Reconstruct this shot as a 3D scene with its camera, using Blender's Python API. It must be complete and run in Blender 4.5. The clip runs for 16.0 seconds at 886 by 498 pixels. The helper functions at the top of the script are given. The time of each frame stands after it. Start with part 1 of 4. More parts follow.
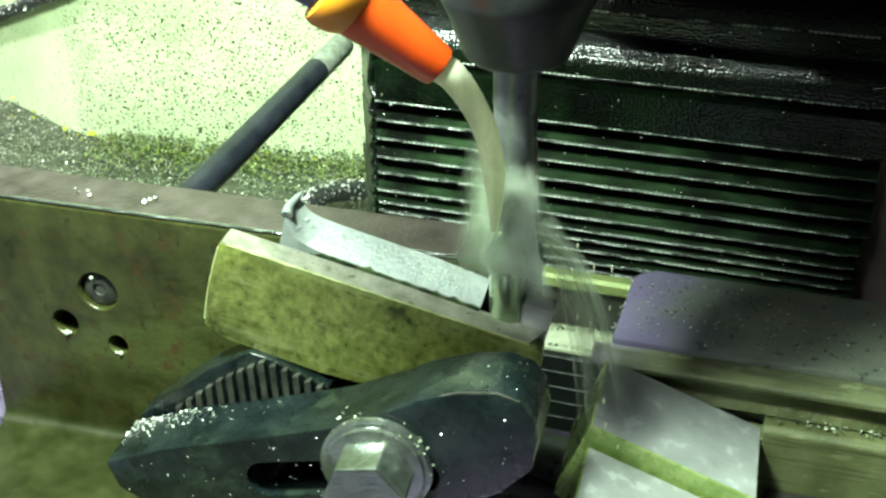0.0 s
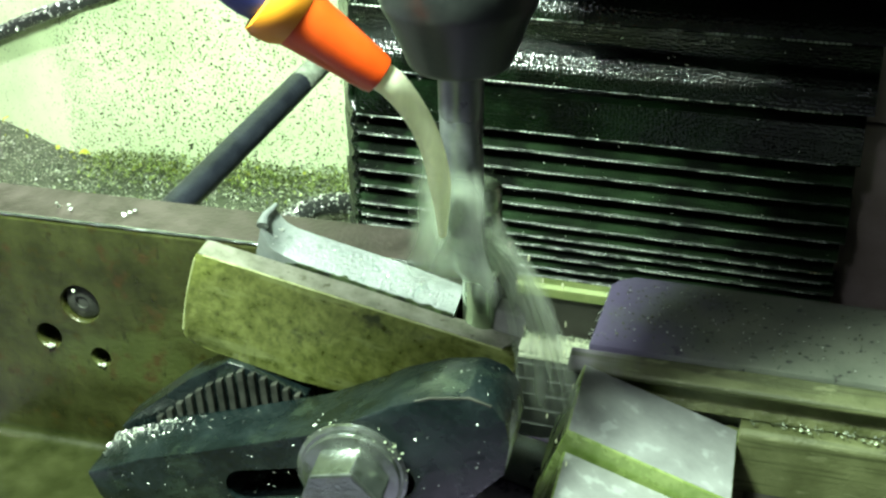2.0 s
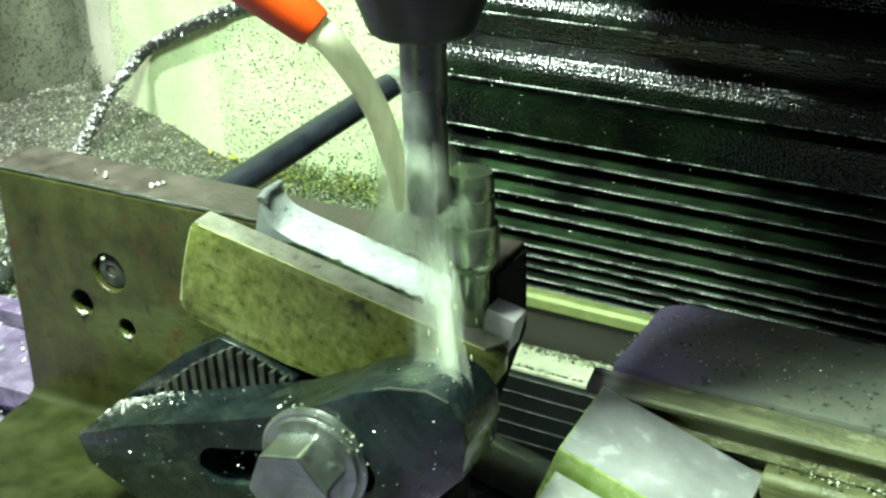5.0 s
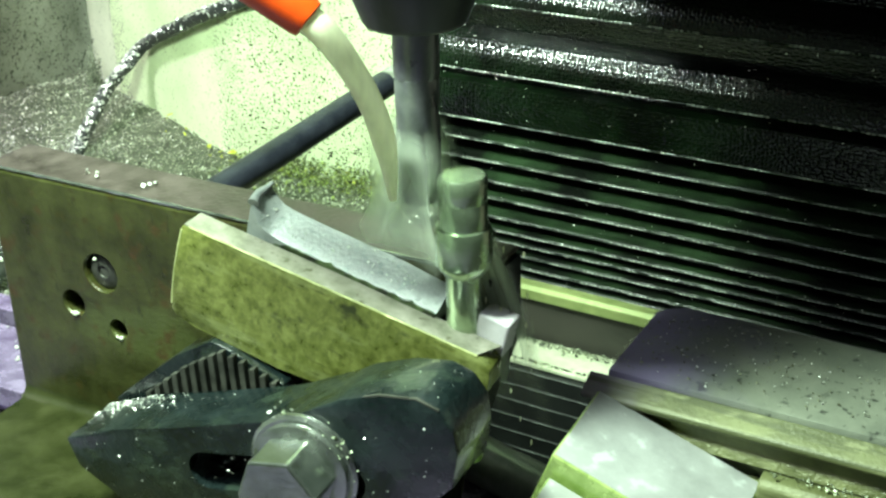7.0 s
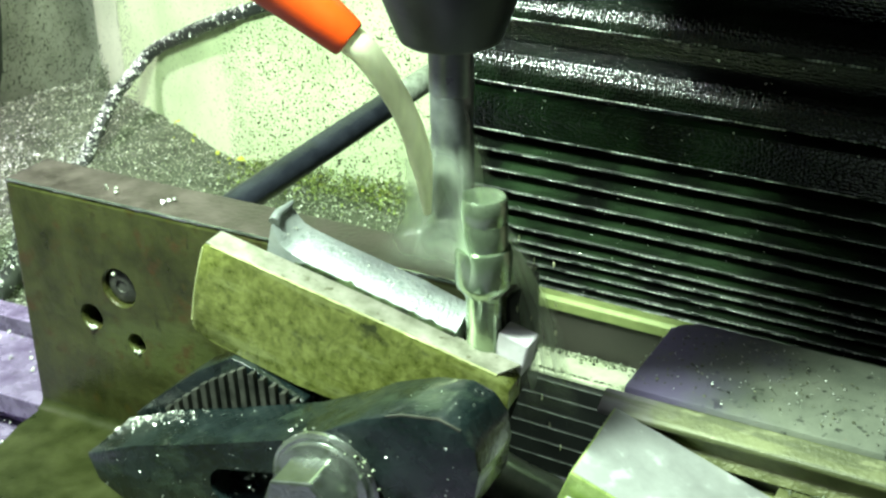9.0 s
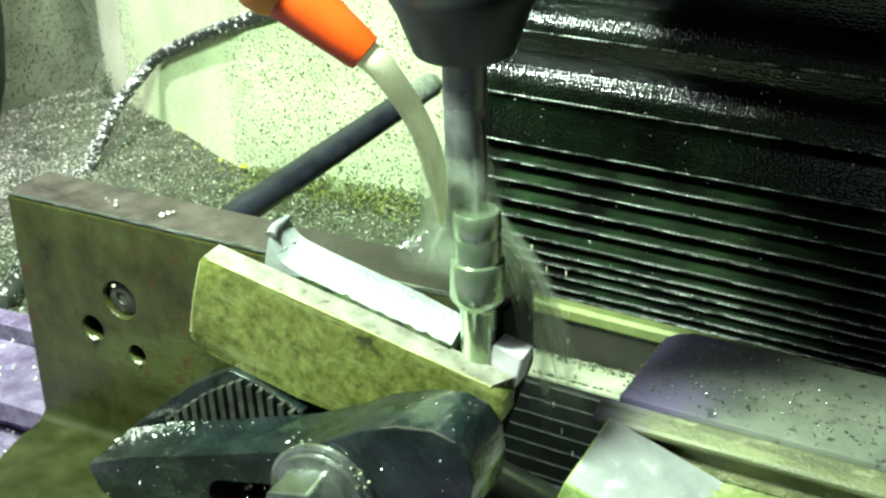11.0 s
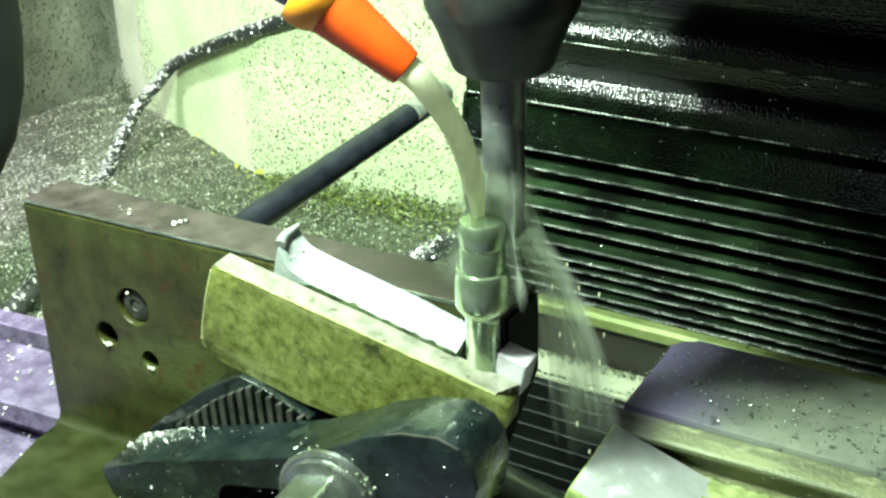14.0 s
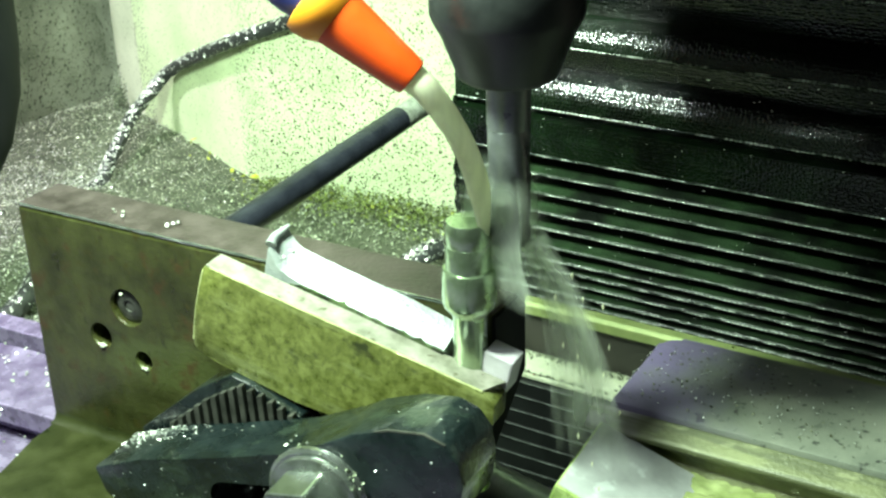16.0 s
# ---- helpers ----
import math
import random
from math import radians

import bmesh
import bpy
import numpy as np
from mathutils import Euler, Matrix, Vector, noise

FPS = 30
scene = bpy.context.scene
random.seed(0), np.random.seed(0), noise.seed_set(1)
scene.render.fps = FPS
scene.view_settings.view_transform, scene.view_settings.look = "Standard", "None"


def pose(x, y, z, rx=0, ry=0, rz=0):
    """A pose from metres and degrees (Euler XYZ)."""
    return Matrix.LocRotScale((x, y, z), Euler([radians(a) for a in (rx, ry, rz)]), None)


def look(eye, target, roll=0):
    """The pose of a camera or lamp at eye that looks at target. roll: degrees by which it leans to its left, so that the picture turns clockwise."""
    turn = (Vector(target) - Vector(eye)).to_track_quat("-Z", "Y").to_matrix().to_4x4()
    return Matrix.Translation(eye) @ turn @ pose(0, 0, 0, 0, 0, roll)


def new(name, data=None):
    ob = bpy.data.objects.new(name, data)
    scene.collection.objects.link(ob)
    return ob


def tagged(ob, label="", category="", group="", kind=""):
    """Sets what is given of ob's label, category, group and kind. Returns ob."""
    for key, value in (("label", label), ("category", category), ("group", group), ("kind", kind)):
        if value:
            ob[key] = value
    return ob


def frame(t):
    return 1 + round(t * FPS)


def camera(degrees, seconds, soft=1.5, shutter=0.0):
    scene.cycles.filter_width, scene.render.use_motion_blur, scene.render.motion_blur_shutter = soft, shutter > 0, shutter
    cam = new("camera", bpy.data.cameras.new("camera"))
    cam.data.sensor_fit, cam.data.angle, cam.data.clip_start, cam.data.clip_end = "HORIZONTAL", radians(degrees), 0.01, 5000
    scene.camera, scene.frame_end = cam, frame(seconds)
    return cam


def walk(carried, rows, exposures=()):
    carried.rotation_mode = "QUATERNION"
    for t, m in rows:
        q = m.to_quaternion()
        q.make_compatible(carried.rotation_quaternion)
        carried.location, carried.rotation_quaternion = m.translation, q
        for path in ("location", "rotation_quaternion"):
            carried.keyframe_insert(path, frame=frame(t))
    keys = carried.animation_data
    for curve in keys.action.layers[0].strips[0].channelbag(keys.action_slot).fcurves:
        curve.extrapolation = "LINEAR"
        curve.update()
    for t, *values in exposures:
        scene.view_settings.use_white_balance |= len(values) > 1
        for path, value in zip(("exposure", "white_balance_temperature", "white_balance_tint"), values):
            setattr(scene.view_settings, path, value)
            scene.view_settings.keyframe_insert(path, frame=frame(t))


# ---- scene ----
cam = camera(37.0, 16.0, 2.5)
PATH = [
    (0, (0.266, -0.443, 0.386), (-0.167, 1.26, -0.569), -0.5),
    (0.5, (0.263, -0.443, 0.389), (-0.155, 1.271, -0.554), -0.6),
    (1, (0.271, -0.445, 0.386), (-0.148, 1.27, -0.554), -0.9),
    (1.5, (0.275, -0.447, 0.387), (-0.152, 1.267, -0.55), -1.1),
    (2, (0.28, -0.447, 0.386), (-0.165, 1.265, -0.547), -1.4),
    (2.5, (0.3, -0.432, 0.357), (-0.229, 1.305, -0.479), -0.8),
    (3, (0.336, -0.403, 0.337), (-0.369, 1.273, -0.496), -1.8),
    (3.5, (0.347, -0.392, 0.345), (-0.387, 1.265, -0.502), -0.9),
    (4, (0.353, -0.393, 0.35), (-0.42, 1.248, -0.493), -1.5),
    (4.5, (0.365, -0.399, 0.348), (-0.432, 1.231, -0.492), -2.0),
    (5, (0.365, -0.405, 0.349), (-0.445, 1.219, -0.492), -1.4),
    (7.5, (0.366, -0.395, 0.352), (-0.45, 1.217, -0.507), -1.3),
    (8, (0.362, -0.397, 0.355), (-0.454, 1.213, -0.508), -1.2),
    (8.5, (0.362, -0.398, 0.357), (-0.453, 1.213, -0.504), -1.0),
    (9, (0.359, -0.4, 0.36), (-0.452, 1.214, -0.497), -1.1),
    (9.5, (0.358, -0.4, 0.363), (-0.451, 1.215, -0.496), -1.1),
    (12, (0.368, -0.402, 0.368), (-0.467, 1.201, -0.488), -1.9),
    (12.5, (0.368, -0.404, 0.369), (-0.474, 1.194, -0.488), -2.0),
    (13, (0.369, -0.404, 0.369), (-0.475, 1.195, -0.487), -2.1),
    (13.5, (0.37, -0.404, 0.373), (-0.472, 1.195, -0.484), -1.6),
    (14, (0.372, -0.403, 0.372), (-0.477, 1.194, -0.481), -1.8),
    (14.5, (0.372, -0.401, 0.372), (-0.478, 1.198, -0.477), -1.8),
    (15, (0.374, -0.403, 0.372), (-0.476, 1.193, -0.482), -1.7),
    (15.5, (0.376, -0.404, 0.371), (-0.474, 1.193, -0.481), -1.7),
    (16, (0.38, -0.408, 0.373), (-0.471, 1.193, -0.472), -2.0),
]
walk(cam, [(t, look(eye, target, roll)) for t, eye, target, roll in PATH])

# ---------- world and lights ----------
world = bpy.data.worlds.new("workshop_air")
scene.world = world
world.use_nodes = True
world.node_tree.nodes["Background"].inputs[0].default_value = (0.75, 0.92, 0.82, 1)
world.node_tree.nodes["Background"].inputs[1].default_value = 0.09


def area_lamp(name, eye, target, size, power, colour, size_y=None):
    data = bpy.data.lights.new(name, "AREA")
    data.energy, data.color, data.size = power, colour, size
    if size_y:
        data.shape, data.size_y = "RECTANGLE", size_y
    ob = new(name, data)
    ob.matrix_world = look(eye, target)
    return ob


# the machine's work lamp over the table, and a fill light added behind the camera
area_lamp("work_lamp_light", (0.050, -0.165, 0.535), (-0.10, 0.36, 0.05), 0.085, 14.5, (0.78, 1.0, 0.81), 0.085)
area_lamp("front_fill_light", (-0.20, -0.64, 1.14), (0.05, 0.0, 0.1), 0.45, 5.5, (0.84, 0.93, 1.0), 0.12)
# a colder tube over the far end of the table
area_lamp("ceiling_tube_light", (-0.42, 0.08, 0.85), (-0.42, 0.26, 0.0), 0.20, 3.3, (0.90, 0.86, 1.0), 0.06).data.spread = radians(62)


# ---------- materials ----------
def mat(name, col, col2, rough=0.5, metal=0.0, scale=50.0, fine=600.0, bump=0.15, rough2=None, spread=(0.35, 0.65), coat=0.0, spots=None, spot_scale=180.0, spot_cut=0.68, island=0.0):
    """A surface with broad stains (col to col2), fine grain in relief and gloss, and optional spots of a third colour."""
    m = bpy.data.materials.new(name)
    m.use_nodes = True
    nt = m.node_tree
    n, link = nt.nodes, nt.links.new
    b = n["Principled BSDF"]
    tc = n.new("ShaderNodeTexCoord")
    big = n.new("ShaderNodeTexNoise")
    big.inputs["Scale"].default_value, big.inputs["Detail"].default_value, big.inputs["Roughness"].default_value = scale, 8, 0.62
    small = n.new("ShaderNodeTexNoise")
    small.inputs["Scale"].default_value, small.inputs["Detail"].default_value = fine, 5
    link(tc.outputs["Object"], big.inputs["Vector"])
    link(tc.outputs["Object"], small.inputs["Vector"])
    ramp = n.new("ShaderNodeValToRGB")
    ramp.color_ramp.elements[0].position, ramp.color_ramp.elements[1].position = spread
    ramp.color_ramp.elements[0].color, ramp.color_ramp.elements[1].color = (*col, 1), (*col2, 1)
    link(big.outputs["Fac"], ramp.inputs["Fac"])
    colour = ramp.outputs["Color"]
    if spots:
        sp = n.new("ShaderNodeTexNoise")
        sp.inputs["Scale"].default_value, sp.inputs["Detail"].default_value = spot_scale, 3
        link(tc.outputs["Object"], sp.inputs["Vector"])
        cut = n.new("ShaderNodeMapRange")
        cut.inputs["From Min"].default_value, cut.inputs["From Max"].default_value = spot_cut - 0.04, spot_cut + 0.04
        link(sp.outputs["Fac"], cut.inputs["Value"])
        mix = n.new("ShaderNodeMix")
        mix.data_type = "RGBA"
        link(cut.outputs["Result"], mix.inputs[0])
        link(colour, mix.inputs[6])
        mix.inputs[7].default_value = (*spots, 1)
        colour = mix.outputs[2]
    if island:
        geo = n.new("ShaderNodeNewGeometry")
        hsv = n.new("ShaderNodeHueSaturation")
        mr = n.new("ShaderNodeMapRange")
        mr.inputs["To Min"].default_value, mr.inputs["To Max"].default_value = 1 - island, 1 + island
        link(geo.outputs["Random Per Island"], mr.inputs["Value"])
        link(mr.outputs["Result"], hsv.inputs["Value"])
        link(colour, hsv.inputs["Color"])
        colour = hsv.outputs["Color"]
    link(colour, b.inputs["Base Color"])
    rr = n.new("ShaderNodeMapRange")
    rr.inputs["From Min"].default_value, rr.inputs["From Max"].default_value = 0.3, 0.7
    rr.inputs["To Min"].default_value, rr.inputs["To Max"].default_value = rough, rough2 if rough2 is not None else min(1, rough + 0.2)
    link(big.outputs["Fac"], rr.inputs["Value"])
    link(rr.outputs["Result"], b.inputs["Roughness"])
    b.inputs["Metallic"].default_value = metal
    b.inputs["Coat Weight"].default_value = coat
    b.inputs["Coat Roughness"].default_value = 0.12
    bp = n.new("ShaderNodeBump")
    bp.inputs["Strength"].default_value, bp.inputs["Distance"].default_value = bump, 0.001
    link(small.outputs["Fac"], bp.inputs["Height"])
    link(bp.outputs["Normal"], b.inputs["Normal"])
    return m


def overlay(m, colour, scale, cut, soft=0.04, stretch=(1, 1, 1), amount=1.0, rough=None):
    """Lays patches of another colour (rust, smears, scratches) over a surface."""
    n, link = m.node_tree.nodes, m.node_tree.links.new
    b = n["Principled BSDF"]
    tc, mp, nz, mr, mix = n.new("ShaderNodeTexCoord"), n.new("ShaderNodeMapping"), n.new("ShaderNodeTexNoise"), n.new("ShaderNodeMapRange"), n.new("ShaderNodeMix")
    mp.inputs["Scale"].default_value = stretch
    mp.inputs["Location"].default_value = (scale * 0.013, scale * 0.007, cut)
    nz.inputs["Scale"].default_value, nz.inputs["Detail"].default_value, nz.inputs["Roughness"].default_value = scale, 6, 0.6
    mr.inputs["From Min"].default_value, mr.inputs["From Max"].default_value = cut - soft, cut + soft
    mr.inputs["To Max"].default_value = amount
    link(tc.outputs["Object"], mp.inputs["Vector"])
    link(mp.outputs["Vector"], nz.inputs["Vector"])
    link(nz.outputs["Fac"], mr.inputs["Value"])
    mix.data_type = "RGBA"
    link(mr.outputs["Result"], mix.inputs[0])
    link(b.inputs["Base Color"].links[0].from_socket, mix.inputs[6])
    mix.inputs[7].default_value = (*colour, 1)
    link(mix.outputs[2], b.inputs["Base Color"])
    if rough is not None:
        rm = n.new("ShaderNodeMix")
        link(mr.outputs["Result"], rm.inputs[0])
        link(b.inputs["Roughness"].links[0].from_socket, rm.inputs[2])
        rm.inputs[3].default_value = rough
        link(rm.outputs[0], b.inputs["Roughness"])
    return m


def water_mat(name, col, alpha, streak, thin=False):
    """Coolant in fast flow: cloudy, lit through from behind, denser in streaks."""
    m = bpy.data.materials.new(name)
    m.use_nodes = True
    n, link = m.node_tree.nodes, m.node_tree.links.new
    n.remove(n["Principled BSDF"])
    front, back, both, clear, mix = n.new("ShaderNodeBsdfDiffuse"), n.new("ShaderNodeBsdfTranslucent"), n.new("ShaderNodeMixShader"), n.new("ShaderNodeBsdfTransparent"), n.new("ShaderNodeMixShader")
    front.inputs["Color"].default_value, back.inputs["Color"].default_value = (*col, 1), (*col, 1)
    tc, mp, nz, mr = n.new("ShaderNodeTexCoord"), n.new("ShaderNodeMapping"), n.new("ShaderNodeTexNoise"), n.new("ShaderNodeMapRange")
    mp.inputs["Scale"].default_value = streak
    nz.inputs["Scale"].default_value, nz.inputs["Detail"].default_value = 1.0, 6
    mr.inputs["From Min"].default_value, mr.inputs["From Max"].default_value = 0.32, 0.70
    mr.inputs["To Min"].default_value, mr.inputs["To Max"].default_value = alpha
    link(tc.outputs["Object"], mp.inputs["Vector"])
    link(mp.outputs["Vector"], nz.inputs["Vector"])
    link(nz.outputs["Fac"], mr.inputs["Value"])
    link(front.outputs[0], both.inputs[1])
    link(back.outputs[0], both.inputs[2])
    both.inputs[0].default_value = 0.5
    amount = mr.outputs["Result"]
    if thin:
        # the sheet thins out to its rim
        at, mul = n.new("ShaderNodeAttribute"), n.new("ShaderNodeMath")
        at.attribute_name, mul.operation = "body", "MULTIPLY"
        link(amount, mul.inputs[0])
        link(at.outputs["Fac"], mul.inputs[1])
        amount = mul.outputs[0]
    link(amount, mix.inputs[0])
    link(clear.outputs[0], mix.inputs[1])
    link(both.outputs[0], mix.inputs[2])
    link(mix.outputs[0], n["Material Output"].inputs["Surface"])
    return m


def rubber_mat(name, dark, green, rough, weave):
    """Black coated fabric, oily, with the weave's dots in relief."""
    m = mat(name, dark, green, rough[0], 0.0, 30, 500, 0.2, rough[1], spread=(0.40, 0.68))
    n, link = m.node_tree.nodes, m.node_tree.links.new
    b = n["Principled BSDF"]
    tc, v, bp = n.new("ShaderNodeTexCoord"), n.new("ShaderNodeTexVoronoi"), n.new("ShaderNodeBump")
    b.inputs["Specular IOR Level"].default_value = 0.75
    v.inputs["Scale"].default_value, v.inputs["Randomness"].default_value = 520, 0.6
    link(tc.outputs["Object"], v.inputs["Vector"])
    bp.inputs["Strength"].default_value, bp.inputs["Distance"].default_value = weave, 0.001
    bp.invert = True
    link(v.outputs["Distance"], bp.inputs["Height"])
    link(bp.outputs["Normal"], b.inputs["Normal"])
    return m


def lavender_end_mat(name, left, right, x0, x1, **more):
    """A steel face with lavender light painted in towards one end, grey-green beyond."""
    m = mat(name, right[0], right[1], **more)
    n, link = m.node_tree.nodes, m.node_tree.links.new
    b = n["Principled BSDF"]
    old = b.inputs["Base Color"].links[0].from_socket
    tc, sx, nz, add, mr, mix = n.new("ShaderNodeTexCoord"), n.new("ShaderNodeSeparateXYZ"), n.new("ShaderNodeTexNoise"), n.new("ShaderNodeMath"), n.new("ShaderNodeMapRange"), n.new("ShaderNodeMix")
    nz.inputs["Scale"].default_value, nz.inputs["Detail"].default_value = 35, 6
    link(tc.outputs["Object"], sx.inputs[0])
    link(tc.outputs["Object"], nz.inputs["Vector"])
    add.operation = "MULTIPLY_ADD"
    link(nz.outputs["Fac"], add.inputs[0])
    add.inputs[1].default_value = 0.09
    link(sx.outputs["X"], add.inputs[2])
    mr.inputs["From Min"].default_value, mr.inputs["From Max"].default_value = x0 + 0.045, x1 + 0.045
    mr.interpolation_type = "SMOOTHSTEP"
    link(add.outputs[0], mr.inputs["Value"])
    mix.data_type = "RGBA"
    link(mr.outputs["Result"], mix.inputs[0])
    mix.inputs[6].default_value = (*left, 1)
    link(old, mix.inputs[7])
    link(mix.outputs[2], b.inputs["Base Color"])
    return m


M_WALL = mat("cream_green_paint", (0.52, 0.64, 0.36), (0.69, 0.80, 0.49), 0.45, 0, 14, 300, 0.12, spots=(0.20, 0.24, 0.09), spot_scale=420, spot_cut=0.66)
# side wall's grey paints in its shade; the dark spots are splashes
M_WALL_GREY = mat("shaded_splashed_paint", (0.13, 0.145, 0.105), (0.31, 0.335, 0.255), 0.4, 0, 18, 300, 0.2, spots=(0.04, 0.05, 0.03), spot_scale=260, spot_cut=0.62)
# guard's rolled edge made paler to paint in the lamp's glare
M_CORNER = mat("glare_pale_guard", (0.55, 0.60, 0.42), (0.72, 0.75, 0.56), 0.4, 0, 18, 300, 0.12, spots=(0.20, 0.22, 0.13), spot_scale=380, spot_cut=0.68)
M_FLOOR = mat("swarf_bed", (0.045, 0.058, 0.030), (0.12, 0.14, 0.085), 0.5, 0.1, 60, 900, 0.8)
M_PANEL = mat("brown_pink_panel", (0.24, 0.19, 0.17), (0.36, 0.29, 0.26), 0.55, 0, 25, 500, 0.2)
# unseen room surfaces, toned to bounce some fill light
M_ROOM = mat("dim_workshop_paint", (0.14, 0.15, 0.14), (0.21, 0.22, 0.20), 0.7, 0, 3, 60, 0.1)
M_PLATE = mat("oily_cast_iron_green", (0.018, 0.0205, 0.0045), (0.060, 0.067, 0.017), 0.24, 0.3, 40, 380, 0.35, 0.5, spread=(0.34, 0.68), coat=0.12, spots=(0.036, 0.033, 0.006), spot_scale=150, spot_cut=0.62)
overlay(M_PLATE, (0.080, 0.100, 0.030), 11, 0.60, 0.03, (1, 1, 2.2), 0.5, 0.30)
overlay(M_PLATE, (0.055, 0.028, 0.007), 55, 0.63, 0.05, (1, 1, 1), 0.8, 0.55)
overlay(M_PLATE, (0.020, 0.022, 0.006), 320, 0.64, 0.04, (1, 1, 0.35), 0.8)
# plate's brown top; its pinkish cast paints in lavender light
M_PLATE_TOP = mat("lavender_lit_brown_iron", (0.038, 0.030, 0.026), (0.090, 0.072, 0.064), 0.32, 0.3, 70, 420, 0.35, 0.55)
M_BLOCK = mat("ground_steel_stained", (0.092, 0.112, 0.020), (0.235, 0.265, 0.072), 0.22, 0.3, 170, 500, 0.2, 0.5, spread=(0.34, 0.66), coat=0.25, spots=(0.04, 0.05, 0.015), spot_scale=75, spot_cut=0.67)
overlay(M_BLOCK, (0.045, 0.055, 0.012), 420, 0.58, 0.06, (1, 1, 0.6), 0.4)
overlay(M_BLOCK, (0.30, 0.34, 0.13), 60, 0.60, 0.05, (0.35, 1, 2.0), 0.55)
overlay(M_BLOCK, (0.065, 0.070, 0.020), 150, 0.65, 0.04, (0.5, 1, 3.0), 0.6)
# parallel's top; its grey-pink tone paints in light from above
M_BLOCK_TOP = mat("lavender_lit_ground_face", (0.15, 0.155, 0.110), (0.33, 0.32, 0.265), 0.34, 0.2, 90, 500, 0.25, 0.55, spots=(0.10, 0.10, 0.06), spot_scale=240, spot_cut=0.66)
M_ARRIS = mat("pale_yellow_edge", (0.32, 0.36, 0.13), (0.52, 0.56, 0.28), 0.25, 0.3, 120, 500, 0.2, 0.45)
# darker copy of the plate's iron, painting in the base's shade
M_BASE = mat("shaded_base_iron", (0.012, 0.016, 0.004), (0.034, 0.040, 0.010), 0.20, 0.15, 40, 450, 0.25, 0.5, coat=0.3)
M_ALU = mat("bright_aluminium", (0.22, 0.245, 0.235), (0.34, 0.375, 0.355), 0.34, 0.2, 60, 700, 0.3, 0.55, spots=(0.22, 0.265, 0.245), spot_scale=190, spot_cut=0.63)
overlay(M_ALU, (0.13, 0.17, 0.15), 330, 0.64, 0.04, (0.5, 1, 1), 0.6)
M_GAP_SHADE = mat("gap_shade_green", (0.008, 0.013, 0.006), (0.085, 0.130, 0.050), 0.25, 0.1, 150, 600, 0.3, 0.5, spread=(0.42, 0.62))
M_PIN = mat("turned_steel_wet", (0.34, 0.45, 0.29), (0.52, 0.64, 0.43), 0.16, 0.85, 60, 700, 0.1, 0.30, coat=0.3)
M_CLAMP = mat("dark_green_black_oxide", (0.003, 0.006, 0.006), (0.009, 0.016, 0.016), 0.16, 0.0, 60, 420, 0.6, 0.42, coat=0.65)
overlay(M_CLAMP, (0.022, 0.034, 0.024), 70, 0.60, 0.05, (1, 1, 1), 0.7, 0.30)
# end piece made pale lavender to paint in the light on it
M_ENDPIECE = mat("lavender_lit_aluminium", (0.46, 0.45, 0.46), (0.62, 0.60, 0.62), 0.35, 0.1, 70, 600, 0.2, 0.55)
M_BOLT = mat("zinc_steel", (0.26, 0.30, 0.26), (0.46, 0.50, 0.45), 0.09, 0.9, 60, 600, 0.15, 0.30)
overlay(M_BOLT, (0.16, 0.19, 0.10), 180, 0.62, 0.05, (1, 1, 1), 0.6)
M_CHUCK = mat("black_oxide_collet", (0.012, 0.014, 0.014), (0.028, 0.032, 0.030), 0.28, 0.3, 40, 400, 0.08, 0.45)
M_SHANK = mat("carbide_grey", (0.16, 0.18, 0.17), (0.26, 0.28, 0.27), 0.25, 0.7, 80, 500, 0.05, 0.4)
M_ORANGE = mat("orange_plastic", (0.66, 0.060, 0.004), (0.74, 0.085, 0.007), 0.30, 0, 30, 300, 0.05, 0.45)
M_ORANGE_RING = mat("amber_plastic", (0.82, 0.26, 0.01), (0.86, 0.32, 0.02), 0.30, 0, 30, 300, 0.05, 0.45)
M_BLUE = mat("blue_plastic", (0.010, 0.022, 0.16), (0.016, 0.035, 0.24), 0.3, 0, 30, 300, 0.05, 0.45)
# green in these cloths paints in reflected light; the lower folds' copy is greener
M_RUBBER = rubber_mat("oily_bellows_cloth", (0.0010, 0.0018, 0.0010), (0.0045, 0.0120, 0.0042), (0.13, 0.23), 0.45)
M_RUBBER_LIT = rubber_mat("green_lit_bellows_cloth", (0.0012, 0.0026, 0.0012), (0.012, 0.034, 0.009), (0.26, 0.44), 0.28)
M_SLAB = lavender_end_mat("lavender_lit_grey_steel", (0.135, 0.110, 0.200), ((0.120, 0.138, 0.105), (0.200, 0.220, 0.165)), 0.212, 0.275, rough=0.36, metal=0.2, scale=30, bump=0.2, rough2=0.6, spots=(0.04, 0.045, 0.036), spot_scale=220, spot_cut=0.66)
M_SLAB_SIDE = lavender_end_mat("olive_wet_casting", (0.16, 0.14, 0.17), ((0.085, 0.098, 0.036), (0.165, 0.185, 0.078)), 0.205, 0.24, rough=0.45, metal=0.15, scale=40, bump=0.25, rough2=0.6)
overlay(M_SLAB_SIDE, (0.045, 0.055, 0.018), 140, 0.56, 0.05, (0.08, 1, 2.5), 0.75)
overlay(M_SLAB_SIDE, (0.24, 0.26, 0.13), 260, 0.64, 0.04, (0.25, 1, 1), 0.6)
# a darker olive than the casting's side
M_GROOVE = mat("dark_olive_groove", (0.055, 0.066, 0.020), (0.13, 0.145, 0.052), 0.24, 0.2, 60, 500, 0.4, 0.5)
